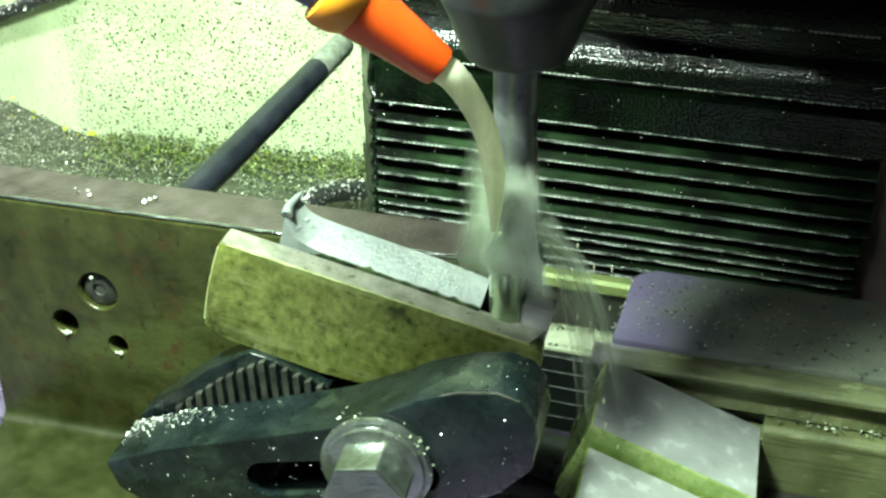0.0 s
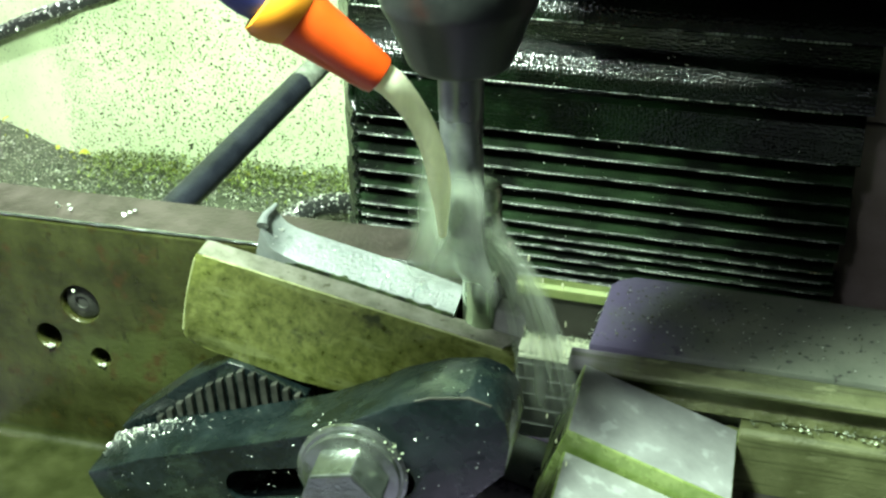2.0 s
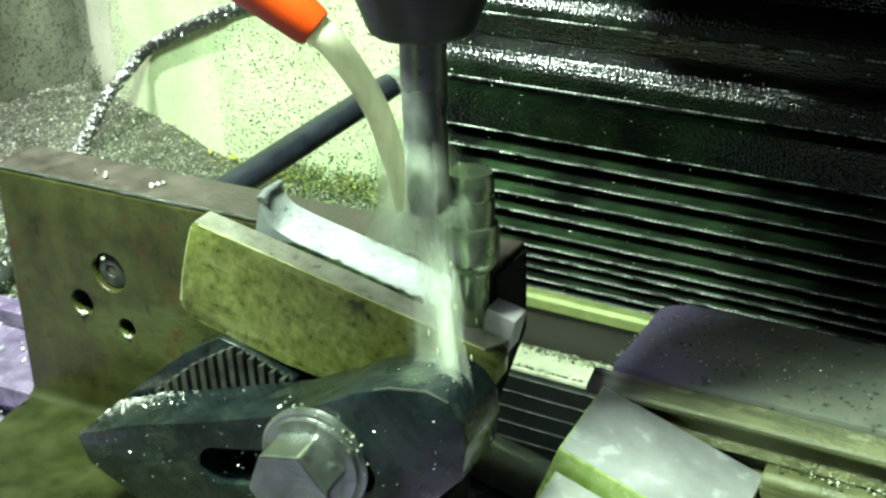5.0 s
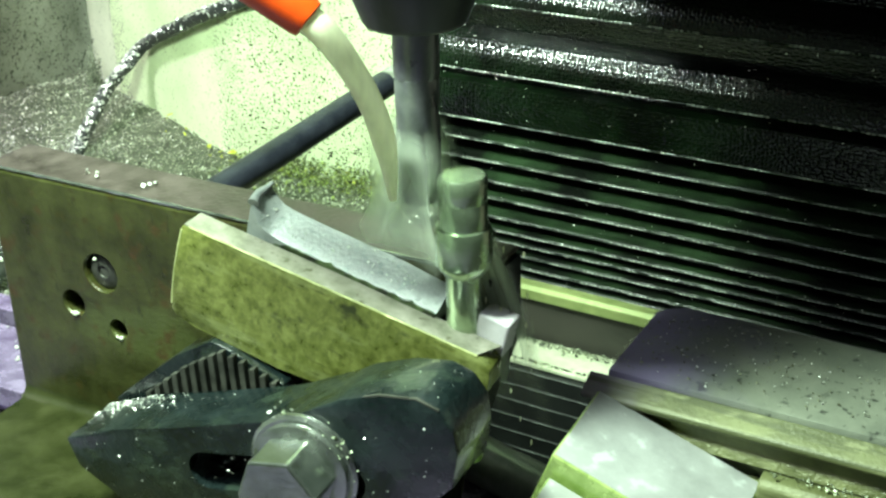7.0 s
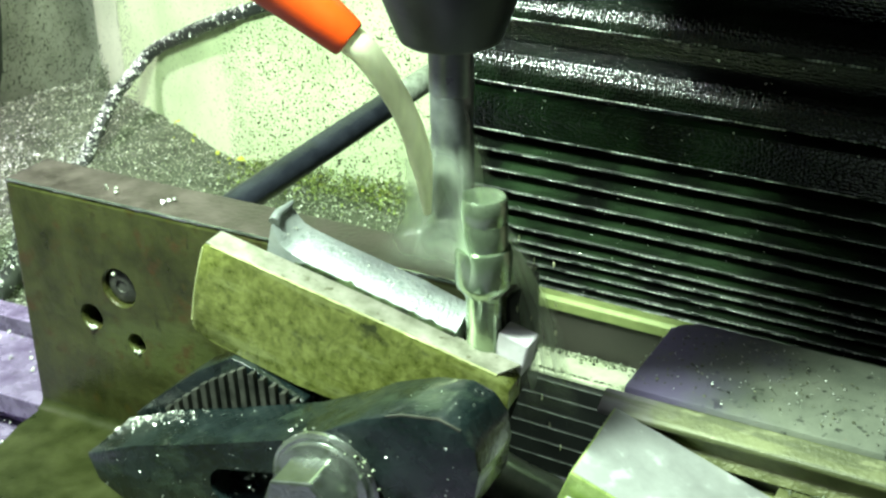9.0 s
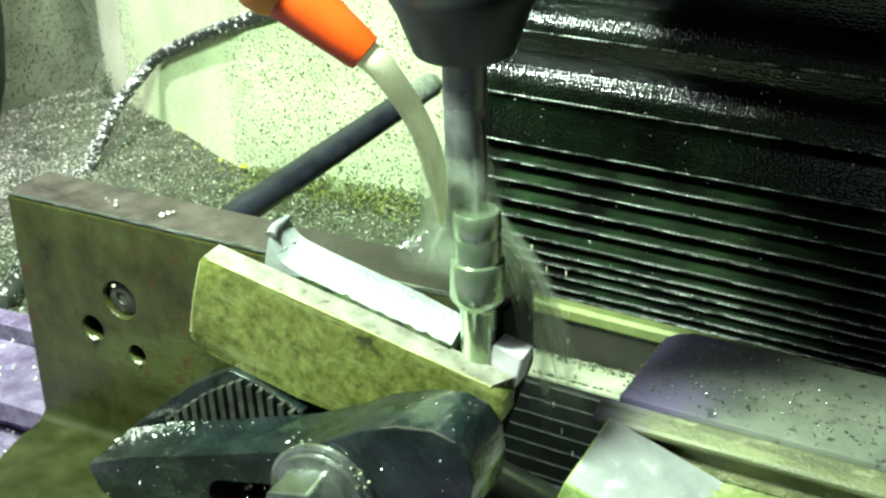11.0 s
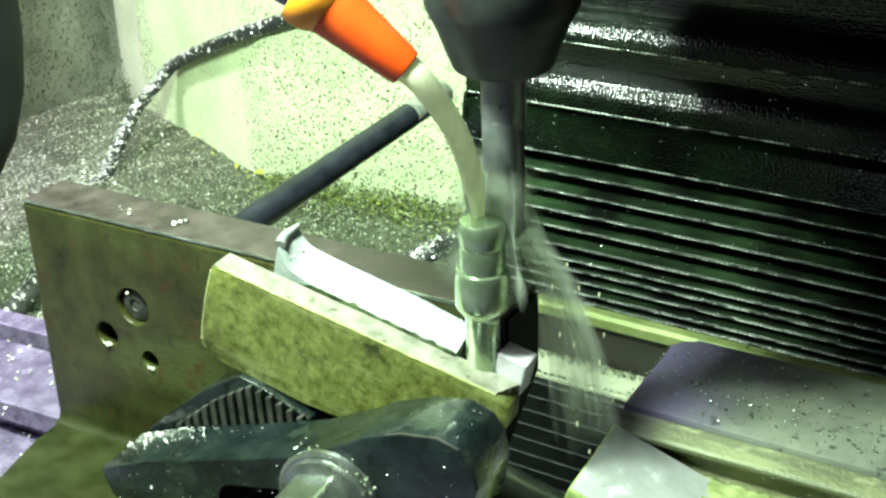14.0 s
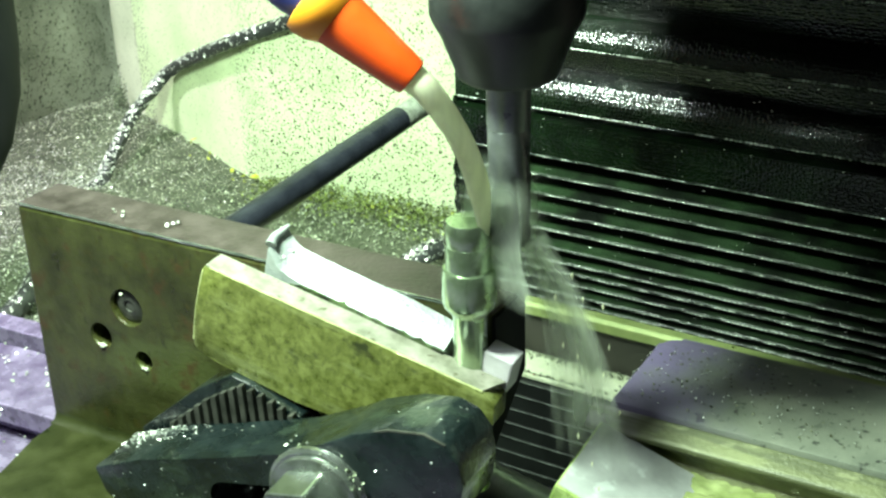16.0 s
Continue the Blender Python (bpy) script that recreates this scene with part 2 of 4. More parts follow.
# bars' wet front faces; the bright green paints in light on them
M_BAR_SIDE = mat("lit_green_bar_edge", (0.20, 0.30, 0.07), (0.44, 0.55, 0.20), 0.15, 0.2, 60, 500, 0.15, 0.4, coat=0.3)
M_TOOTH = mat("grey_black_teeth", (0.026, 0.028, 0.022), (0.065, 0.068, 0.054), 0.35, 0.3, 120, 500, 0.2, 0.55)
M_BAR = mat("brushed_steel_bar", (0.29, 0.305, 0.29), (0.42, 0.44, 0.42), 0.36, 0.15, 45, 800, 0.15, 0.56, spots=(0.50, 0.54, 0.51), spot_scale=90, spot_cut=0.62)
# table's purple paints in lavender light reflected by the iron
M_TABLE = mat("lavender_lit_table_iron", (0.125, 0.092, 0.170), (0.32, 0.265, 0.400), 0.12, 0.4, 55, 400, 0.5, 0.40)
overlay(M_TABLE, (0.045, 0.038, 0.055), 130, 0.62, 0.04, (1, 1, 1), 0.7, 0.5)
M_RAIL = mat("pale_machined_rail", (0.15, 0.20, 0.062), (0.27, 0.32, 0.12), 0.45, 0.25, 60, 500, 0.12, 0.6)
# ledge lightened to paint in the strong light on it
M_LEDGE = mat("bright_lit_ledge", (0.48, 0.54, 0.34), (0.74, 0.78, 0.58), 0.2, 0.3, 60, 500, 0.12, 0.4)
M_BEAM = mat("dark_beam_paint", (0.010, 0.0095, 0.007), (0.026, 0.024, 0.018), 0.5, 0.0, 30, 400, 0.2, 0.7)
# pale patches paint in the broken glints along the hems
M_HEM = mat("stitched_hem_glints", (0.014, 0.020, 0.014), (0.44, 0.49, 0.42), 0.12, 0.2, 90, 700, 0.3, 0.3, spread=(0.44, 0.58))
M_COVER = mat("matt_cover_cloth", (0.0012, 0.0022, 0.0016), (0.0035, 0.0060, 0.0042), 0.55, 0, 60, 500, 0.2, 0.7)
M_WIRE = mat("fold_wire", (0.03, 0.04, 0.03), (0.30, 0.34, 0.30), 0.3, 0.6, 200, 900, 0.3, 0.6)
M_ROD = mat("blackened_rod", (0.011, 0.013, 0.020), (0.028, 0.032, 0.044), 0.32, 0.4, 60, 500, 0.25, 0.5)
M_ROD_TIP = mat("chip_dusted_steel", (0.14, 0.16, 0.12), (0.30, 0.33, 0.27), 0.5, 0.3, 200, 900, 0.5)
M_CABLE = mat("black_cable_rubber", (0.012, 0.014, 0.013), (0.035, 0.04, 0.036), 0.4, 0, 60, 600, 0.3)
M_POST = mat("dark_grey_post", (0.007, 0.008, 0.009), (0.014, 0.015, 0.016), 0.7, 0.0, 20, 300, 0.1, 0.85)
M_POST.node_tree.nodes["Principled BSDF"].inputs["Specular IOR Level"].default_value = 0.2
M_CHIP = mat("aluminium_chips", (0.55, 0.60, 0.50), (0.85, 0.88, 0.82), 0.25, 0.7, 300, 900, 0.2, island=0.5)
M_CHIP_DARK = mat("oily_dark_chips", (0.045, 0.060, 0.030), (0.20, 0.23, 0.15), 0.35, 0.4, 200, 900, 0.3, island=0.8)
M_CHIP_GREY = mat("oily_grey_chips", (0.095, 0.125, 0.062), (0.46, 0.52, 0.37), 0.30, 0.3, 200, 900, 0.3, island=0.8)
M_CHIP_GREEN = mat("oily_green_chips", (0.040, 0.062, 0.010), (0.22, 0.29, 0.075), 0.30, 0.2, 200, 900, 0.3, island=0.8)
M_FLECK = mat("dark_wet_flecks", (0.040, 0.046, 0.026), (0.17, 0.185, 0.11), 0.4, 0.1, 200, 900, 0.2, island=0.8)
M_CHIP_YELLOW = mat("yellow_green_crumbs", (0.22, 0.27, 0.02), (0.40, 0.45, 0.06), 0.5, 0, 200, 900, 0.3, island=0.5)
M_POOL = mat("shallow_coolant", (0.17, 0.215, 0.07), (0.30, 0.35, 0.15), 0.05, 0.0, 70, 260, 0.6, 0.12, coat=0.6)
M_DROP = mat("glint_drop", (0.55, 0.60, 0.45), (0.70, 0.75, 0.60), 0.04, 0.3, 70, 260, 0.0, 0.08, coat=1.0)
M_STREAM = water_mat("cloudy_coolant", (0.90, 0.92, 0.68), (0.66, 0.92), (160, 160, 30))
M_SPRAY = water_mat("coolant_spray", (0.86, 0.96, 0.78), (0.14, 0.54), (110, 110, 30), True)
M_MIST = water_mat("coolant_mist", (0.86, 0.97, 0.80), (0.34, 0.95), (60, 60, 40), True)


# ---------- mesh helpers ----------
def part(name, bm, material, parent=None, label="", smooth=False):
    me = bpy.data.meshes.new(name)
    bmesh.ops.recalc_face_normals(bm, faces=bm.faces)
    bm.to_mesh(me)
    bm.free()
    me.materials.append(material)
    if smooth:
        me.shade_smooth()
        me.set_sharp_from_angle(angle=radians(38))
    ob = new(name, me)
    if parent:
        ob.parent = parent
    if label:
        ob["label"] = label
    return ob


def thing(name, label, category, group="", kind="", at=None):
    ob = new(name)
    ob.empty_display_size = 0.02
    if at is not None:
        ob.matrix_world = at
    return tagged(ob, label, category, group, kind)


def box(bm, x0, x1, y0, y1, z0, z1, bevel=0.0, m=None, segments=2):
    got = bmesh.ops.create_cube(bm, size=1)["verts"]
    bmesh.ops.transform(bm, matrix=Matrix.LocRotScale(((x0 + x1) / 2, (y0 + y1) / 2, (z0 + z1) / 2), None, (x1 - x0, y1 - y0, z1 - z0)), verts=got)
    if bevel:
        edges = list({e for v in got for e in v.link_edges})
        got = list({v for f in bmesh.ops.bevel(bm, geom=edges, offset=bevel, segments=segments, profile=0.5, affect="EDGES")["faces"] for v in f.verts} | {v for v in got if v.is_valid})
    if m is not None:
        bmesh.ops.transform(bm, matrix=m, verts=got)
    return bm


def prism(bm, outline, a, b, axis="x", bevel=0.0, m=None):
    """An outline of 2D points pushed from a to b along an axis; for x the outline is (y, z), for y it is (x, z), for z (x, y)."""
    place = {"x": lambda u, v, w: (w, u, v), "y": lambda u, v, w: (u, w, v), "z": lambda u, v, w: (u, v, w)}[axis]
    va = [bm.verts.new(place(u, v, a)) for u, v in outline]
    vb = [bm.verts.new(place(u, v, b)) for u, v in outline]
    faces = [bm.faces.new(va), bm.faces.new(vb[::-1])]
    k = len(outline)
    faces += [bm.faces.new((va[i], va[(i + 1) % k], vb[(i + 1) % k], vb[i])) for i in range(k)]
    vs = va + vb
    if bevel:
        edges = list({e for f in faces for e in f.edges})
        out = bmesh.ops.bevel(bm, geom=edges, offset=bevel, segments=2, profile=0.5, affect="EDGES")
        vs = list({v for f in out["faces"] for v in f.verts} | {v for v in vs if v.is_valid})
    if m is not None:
        bmesh.ops.transform(bm, matrix=m, verts=vs)
    return bm


def lathe(bm, profile, segments=40, m=None, closed=True):
    """A profile of (radius, z) turned round the z axis."""
    rings = []
    for r, z in profile:
        rings.append([bm.verts.new((r * math.cos(2 * math.pi * i / segments), r * math.sin(2 * math.pi * i / segments), z)) for i in range(segments)])
    for p, q in zip(rings, rings[1:]):
        for i in range(segments):
            bm.faces.new((p[i], p[(i + 1) % segments], q[(i + 1) % segments], q[i]))
    if closed:
        bm.faces.new(rings[0][::-1])
        bm.faces.new(rings[-1])
    if m is not None:
        bmesh.ops.transform(bm, matrix=m, verts=[v for r in rings for v in r])
    return bm


def curve_points(points, steps):
    """A smooth line through a few points (Catmull-Rom)."""
    pts = [Vector(p) for p in points]
    pts = [2 * pts[0] - pts[1], *pts, 2 * pts[-1] - pts[-2]]
    out = []
    for a, b, c, d in zip(pts, pts[1:], pts[2:], pts[3:]):
        for k in range(steps):
            t = k / steps
            out.append(0.5 * (2 * b + (c - a) * t + (2 * a - 5 * b + 4 * c - d) * t * t + (3 * b - a - 3 * c + d) * t**3))
    return out + [pts[-2]]


def tube(bm, points, radii, segments=14, squash=1.0, wobble=0.0):
    """A closed tube along points; squash flattens it across."""
    rings, k = [], len(points)
    dirs = [(points[min(i + 1, k - 1)] - points[max(i - 1, 0)]).normalized() for i in range(k)]
    up = Vector((1, 0, 0)) if max(abs(d.z) for d in dirs) > 0.95 else Vector((0, 0, 1))
    for i, p in enumerate(points):
        d = dirs[i]
        side = d.cross(up).normalized()
        top = side.cross(d)
        r = radii[i] if isinstance(radii, (list, tuple)) else radii
        ring = []
        for j in range(segments):
            a = 2 * math.pi * j / segments
            s = r * (1 + wobble * noise.noise(Vector((p.x * 150 + 3 * math.cos(a), p.y * 150 + 3 * math.sin(a), p.z * 150))))
            ring.append(bm.verts.new(p + side * (s * math.cos(a)) + top * (s * squash * math.sin(a))))
        rings.append(ring)
    for p, q in zip(rings, rings[1:]):
        for j in range(segments):
            bm.faces.new((p[j], p[(j + 1) % segments], q[(j + 1) % segments], q[j]))
    bm.faces.new(rings[0][::-1])
    bm.faces.new(rings[-1])
    return bm


def ribbon(bm, line, widths, across, bulge=0.5, n=10):
    """A thin curved sheet of water along a line, bowed across."""
    rows, across = [], Vector(across).normalized()
    soft = bm.verts.layers.float.new("body")
    for i, p in enumerate(line):
        d = (line[min(i + 1, len(line) - 1)] - line[max(i - 1, 0)]).normalized()
        side = (across - d * across.dot(d)).normalized()
        out = side.cross(d)
        row = []
        for j in range(n + 1):
            u = 2 * j / n - 1
            w = widths[i] * (1 + 0.35 * noise.noise(Vector((p.x * 90, p.z * 60, j * 0.8))))
            v = bm.verts.new(p + side * (u * w) + out * ((1 - u * u) * bulge * widths[i]))
            v[soft] = (1 - u * u) * min(1, i / 4) * min(1, (len(line) - 1 - i) / 7)
            row.append(v)
        rows.append(row)
    for p, q in zip(rows, rows[1:]):
        for j in range(n):
            bm.faces.new((p[j], p[j + 1], q[j + 1], q[j]))
    return bm


def carve(ob, cutters):
    """Cuts shapes out of a mesh for good."""
    for bm in cutters:
        me = bpy.data.meshes.new("cut")
        bmesh.ops.recalc_face_normals(bm, faces=bm.faces)
        bm.to_mesh(me)
        bm.free()
        tool = new("cut", me)
        tool.parent = ob.parent
        mod = ob.modifiers.new("cut", "BOOLEAN")
        mod.operation, mod.object, mod.solver = "DIFFERENCE", tool, "EXACT"
        bpy.context.view_layer.update()
        done = bpy.data.meshes.new_from_object(ob.evaluated_get(bpy.context.evaluated_depsgraph_get()))
        ob.modifiers.clear()
        old, ob.data = ob.data, done
        name = old.name
        bpy.data.meshes.remove(old)
        done.name = name
        bpy.data.objects.remove(tool)
        bpy.data.meshes.remove(me)
    return ob


def flakes(name, spots, sizes, material, rng, label, category, long=2.0, flat=1.0):
    """Many little bent chips, each at (place, normal), in one mesh."""
    verts, faces = [], []
    for p, nrm in spots:
        s = rng.uniform(*sizes)
        w = s / rng.uniform(1.2, long * 1.5)
        nrm = (Vector(nrm) + flat * Vector((rng.gauss(0, 0.35), rng.gauss(0, 0.35), rng.gauss(0, 0.35)))).normalized()
        u = nrm.cross(Vector((rng.gauss(0, 1), rng.gauss(0, 1), rng.gauss(0, 1)))).normalized()
        v = nrm.cross(u)
        lift, h = nrm * (0.25 * s * flat), Vector(p)
        k = len(verts)
        a = rng.uniform(0.2, 0.9) * s
        verts += [h - u * s / 2 - v * w / 2, h + v * w * -0.6 + lift, h + u * a / 2 - v * w * 0.3, h + u * a / 2 + v * w * 0.5, h + v * w * 0.5 + lift * 1.2, h - u * s / 2 + v * w * 0.4]
        faces += [(k, k + 1, k + 4, k + 5), (k + 1, k + 2, k + 3, k + 4)]
    me = bpy.data.meshes.new(name)
    me.from_pydata([tuple(v) for v in verts], [], faces)
    me.materials.append(material)
    return tagged(new(name, me), label, category, kind="stuff")


# ---------- the setting ----------
FLOOR_Z = -0.05


def build_setting():
    # swarf-covered tray round the table, one sheet with a lumpy surface
    bm = bmesh.new()
    nx, ny = 90, 80
    grid = [[None] * (ny + 1) for _ in range(nx + 1)]
    for i in range(nx + 1):
        for j in range(ny + 1):
            x, y = -0.62 + 1.7 * i / nx, -1.15 + 1.8 * j / ny
            z = FLOOR_Z + 0.010 * noise.noise(Vector((x * 9, y * 9, 0))) + 0.005 * noise.noise(Vector((x * 40, y * 40, 3)))
            grid[i][j] = bm.verts.new((x, y, z))
    for i in range(nx):
        for j in range(ny):
            bm.faces.new((grid[i][j], grid[i + 1][j], grid[i + 1][j + 1], grid[i][j + 1]))
    tagged(part("floor", bm, M_FLOOR, smooth=True), "machine tray floor buried in oily swarf", "floor", kind="structure")

    # splash guard: an outline seen from above with a rounded corner, given thickness
    def wall(name, line, z0, z1, thick, material, label):
        bm = bmesh.new()
        pts = [Vector((*p, 0)) for p in line]
        outer = []
        for i, p in enumerate(pts):
            d = (pts[min(i + 1, len(pts) - 1)] - pts[max(i - 1, 0)]).normalized()
            outer.append(p + Vector((-d.y, d.x, 0)) * thick)
        loop = [tuple(p.xy) for p in pts] + [tuple(p.xy) for p in reversed(outer)]
        prism(bm, loop, z0, z1, "z")
        return tagged(part(name, bm, material, smooth=True), label, "wall", kind="structure")

    wall("wall_back", [(-0.456, 0.5525), (-0.40, 0.523), (-0.32, 0.484), (-0.24, 0.447), (-0.16, 0.445), (-0.04, 0.448), (0.10, 0.44), (1.0, 0.44)], -0.09, 1.3, 0.02, M_WALL, "cream-green painted splash guard flecked with dark swarf")
    # the guard's edge rolls back in a pale lip; behind it the grey side wall goes on
    wall("wall_corner", [(-0.522, 0.640), (-0.5250, 0.618), (-0.5235, 0.603), (-0.5185, 0.592), (-0.5100, 0.5825), (-0.4985, 0.5738), (-0.4562, 0.5527)], -0.09, 1.3, 0.006, M_CORNER, "rounded pale edge of the splash guard")
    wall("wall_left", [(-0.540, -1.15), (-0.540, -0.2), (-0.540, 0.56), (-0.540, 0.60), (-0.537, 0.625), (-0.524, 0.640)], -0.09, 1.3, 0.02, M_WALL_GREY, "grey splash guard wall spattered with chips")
    bm = bmesh.new()
    box(bm, 1.0, 1.02, -1.15, 0.46, -0.09, 1.3)
    tagged(part("wall_right", bm, M_ROOM), "dim painted workshop wall", "wall", kind="structure")
    bm = bmesh.new()
    box(bm, -0.56, 1.02, -1.17, -1.15, -0.09, 1.3)
    tagged(part("wall_front", bm, M_ROOM), "dim painted workshop wall", "wall", kind="structure")
    bm = bmesh.new()
    box(bm, -0.58, 1.04, -1.2, 0.70, 1.3, 1.32)
    tagged(part("ceiling", bm, M_ROOM), "dim painted ceiling", "ceiling", kind="structure")

    # brown-pink column panel beside the bellows, in two sheets with an open joint
    panel = thing("column_panel", "brown-pink painted column cover with a joint", "machine panel")
    for z0, z1 in ((-0.05, 0.1385), (0.1400, 0.70)):
        bm = bmesh.new()
        box(bm, 0.318, 0.75, 0.186, 0.205, z0, z1, 0.001)
        part("sheet", bm, M_PANEL, panel)
    bm = bmesh.new()
    box(bm, 0.07, 0.745, 0.208, 0.40, -0.05, 0.72, 0.002)
    part("core", bm, M_BEAM, panel)
    return panel


def build_table():
    t = thing("machine_table", "purple-grey iron milling table with tee slots", "machine table")
    # strips between the slots
    for y0, y1 in ((-0.45, -0.30), (-0.285, -0.20), (-0.185, -0.10), (-0.085, 0.003), (0.026, 0.079)):
        bm = bmesh.new()
        prism(bm, [(y0, 0), (y1, 0), (y1, -0.012), (y1 - 0.008, -0.012), (y1 - 0.008, -0.022), (y0 + 0.008, -0.022), (y0 + 0.008, -0.012), (y0, -0.012)], -0.40, 0.60, "x", 0.0008)
        part("strip", bm, M_TABLE, t)
    bm = bmesh.new()
    prism(bm, [(0.093, 0), (0.108, 0), (0.108, -0.0222), (0.101, -0.0222), (0.101, -0.012), (0.093, -0.012)], -0.40, -0.03, "x", 0.0008)
    part("strip", bm, M_TABLE, t)
    bm = bmesh.new()
    box(bm, -0.40, 0.60, -0.45, 0.088, -0.045, -0.0225, 0.001)
    part("bed", bm, M_TABLE, t)


def build_beam():
    """The travelling saddle behind the table: a dark beam with a pale machined rail on top and a ledge at its foot."""
    b = thing("saddle_beam", "dark saddle beam with a pale machined rail", "machine saddle")
    bm = bmesh.new()
    box(bm, -0.02, 0.62, 0.1245, 0.1326, -0.045, 0.0600, 0.001)
    part("beam", bm, M_BEAM, b)
    # dark box filling the gap behind the rail, in place of its shade
    bm = bmesh.new()
    box(bm, -0.02, 0.62, 0.1330, 0.1655, -0.045, 0.0400, 0.001)
    part("gap_filler", bm, M_POST, b, "black filler standing in for shade behind the rail")
    bm = bmesh.new()
    prism(bm, [(0.1215, 0.0565), (0.1215, 0.0615), (0.1236, 0.0632), (0.1292, 0.0632), (0.1292, 0.0565)], -0.02, 0.62, "x", 0.0005)
    rail = part("rail", bm, M_RAIL, b, "pale machined rail with small screw holes")
    for x in (0.2450, 0.40):
        bm = bmesh.new()
        lathe(bm, [(0.0014, -0.01), (0.0014, 0.01)], 16, pose(x, 0.1270, 0.0632))
        carve(rail, [bm])
    bm = bmesh.new()
    box(bm, -0.02, 0.2140, 0.1015, 0.1240, 0.0318, 0.0345, 0.0008)
    part("ledge", bm, M_LEDGE, b, "pale ledge edged with chips")
    rng = random.Random(31)
    spots = [((rng.uniform(0.12, 0.213), (0.1232 - abs(rng.gauss(0, 0.0030)) if rng.random() < 0.75 else 0.1022 + abs(rng.gauss(0, 0.0010))), 0.0350), (0, 0, 1)) for _ in range(620)]
    crust = flakes("chip_crust", spots, (0.0006, 0.0017), M_CHIP_DARK, rng, "fine chips along the ledge", "", 1.6)
    crust.parent = b
    return b


def build_front_bellows():
    """Small way cover under the ledge: close folds, each with a bright wire at its edge."""
    f = thing("front_bellows", "black way cover with fine bright-edged folds", "bellows")
    for k in range(-1, 8):
        z = 0.0225 - 0.0088 * k
        bm = bmesh.new()
        prism(bm, [(0.110, z), (0.0990, z), (0.0985, z - 0.0006), (0.0990, z - 0.0084), (0.110, z - 0.0084)], 0.0, 0.2140, "x")
        fold = part("fold", bm, M_COVER, f)
        bm = bmesh.new()
        box(bm, 0.0, 0.2140, 0.0980, 0.0983, z - 0.00035, z - 0.0001)
        part("wire", bm, M_WIRE, fold)
    return f


def build_rear_bellows():
    """Tall accordion cover of the column, its folds closer together towards the foot."""
    f = thing("rear_bellows", "tall black oily accordion way cover", "bellows")
    edges = [0.030, 0.0355, 0.041, 0.0465, 0.0525, 0.0585, 0.0645, 0.0720, 0.0818, 0.0918, 0.1018, 0.1125, 0.1240, 0.1490, 0.1830, 0.222, 0.265, 0.310, 0.360]
    rng = random.Random(5)
    for k, (z0, z1) in enumerate(zip(edges, edges[1:])):
        h = z1 - z0
        deep = min(0.010, 0.55 * h)
        j = rng.uniform(-0.0015, 0.0015)
        bm = bmesh.new()
        zm = z0 + (0.50 if k == 13 else 0.36) * h
        if k > 13:
            deep = 0.014
        # front lip at z0; the tall folds roll back, the close ones are sharp pleats with a dark underside
        if k > 12:
            outline = [(0.1690 + j, z0)] + [(0.1675 + j + deep * 1.15 * (1 - math.cos(a)), z0 + 0.0008 + (zm - z0) * math.sin(a)) for a in [radians(d) for d in (0, 14, 28, 42, 56, 70, 82)]] + [(0.1705 + j, z1 - 0.0010), (0.1715 + j, z1 - 0.0004), (0.205, z1 - 0.0004), (0.205, z0)]
        elif k == 12:
            outline = [(0.1690 + j, z0), (0.1675 + j, z0 + 0.0008), (0.1670 + j, z0 + 0.45 * h), (0.1676 + j, z0 + 0.80 * h), (0.1735 + j, z0 + 0.86 * h), (0.1705 + j, z1 - 0.0010), (0.1715 + j, z1 - 0.0004), (0.205, z1 - 0.0004), (0.205, z0)]
        else:
            outline = [(0.1690 + j, z0), (0.1675 + j, z0 + 0.0006), (0.1683 + j, z0 + 0.0012), (0.1685 + j + 1.05 * h, z0 + 0.52 * h), (0.1705 + j, z1 - 0.0008), (0.1715 + j, z1 - 0.0003), (0.205, z1 - 0.0003), (0.205, z0)]
        prism(bm, outline, 0.060 + rng.uniform(-0.001, 0.001), 0.3185 + 0.08 * max(0, z0 - 0.03) + rng.uniform(-0.0018, 0.0018), "x")
        # the free end is slanted, its back further out, to fit the camera's view
        for v in bm.verts:
            if v.co.x < 0.1:
                v.co.x += 0.0100 - 0.60 * (v.co.y - 0.1675)
        fold = part("fold", bm, M_RUBBER if k > 11 else M_RUBBER_LIT, f, smooth=k > 12)
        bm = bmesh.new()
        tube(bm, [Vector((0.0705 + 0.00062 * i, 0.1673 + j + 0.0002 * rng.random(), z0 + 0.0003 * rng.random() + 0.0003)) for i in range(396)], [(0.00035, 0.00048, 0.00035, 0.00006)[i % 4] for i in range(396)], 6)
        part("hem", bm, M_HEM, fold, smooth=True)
        if k < 13:
            # scalloped end cap
            bm = bmesh.new()
            tube(bm, curve_points([(0.0690, 0.1695, z0 + 0.001), (0.0655, 0.1725, zm), (0.0680, 0.1705, z1 - 0.001)], 4), 0.0016, 8)
            part("end_cap", bm, M_RUBBER, fold)
    return f


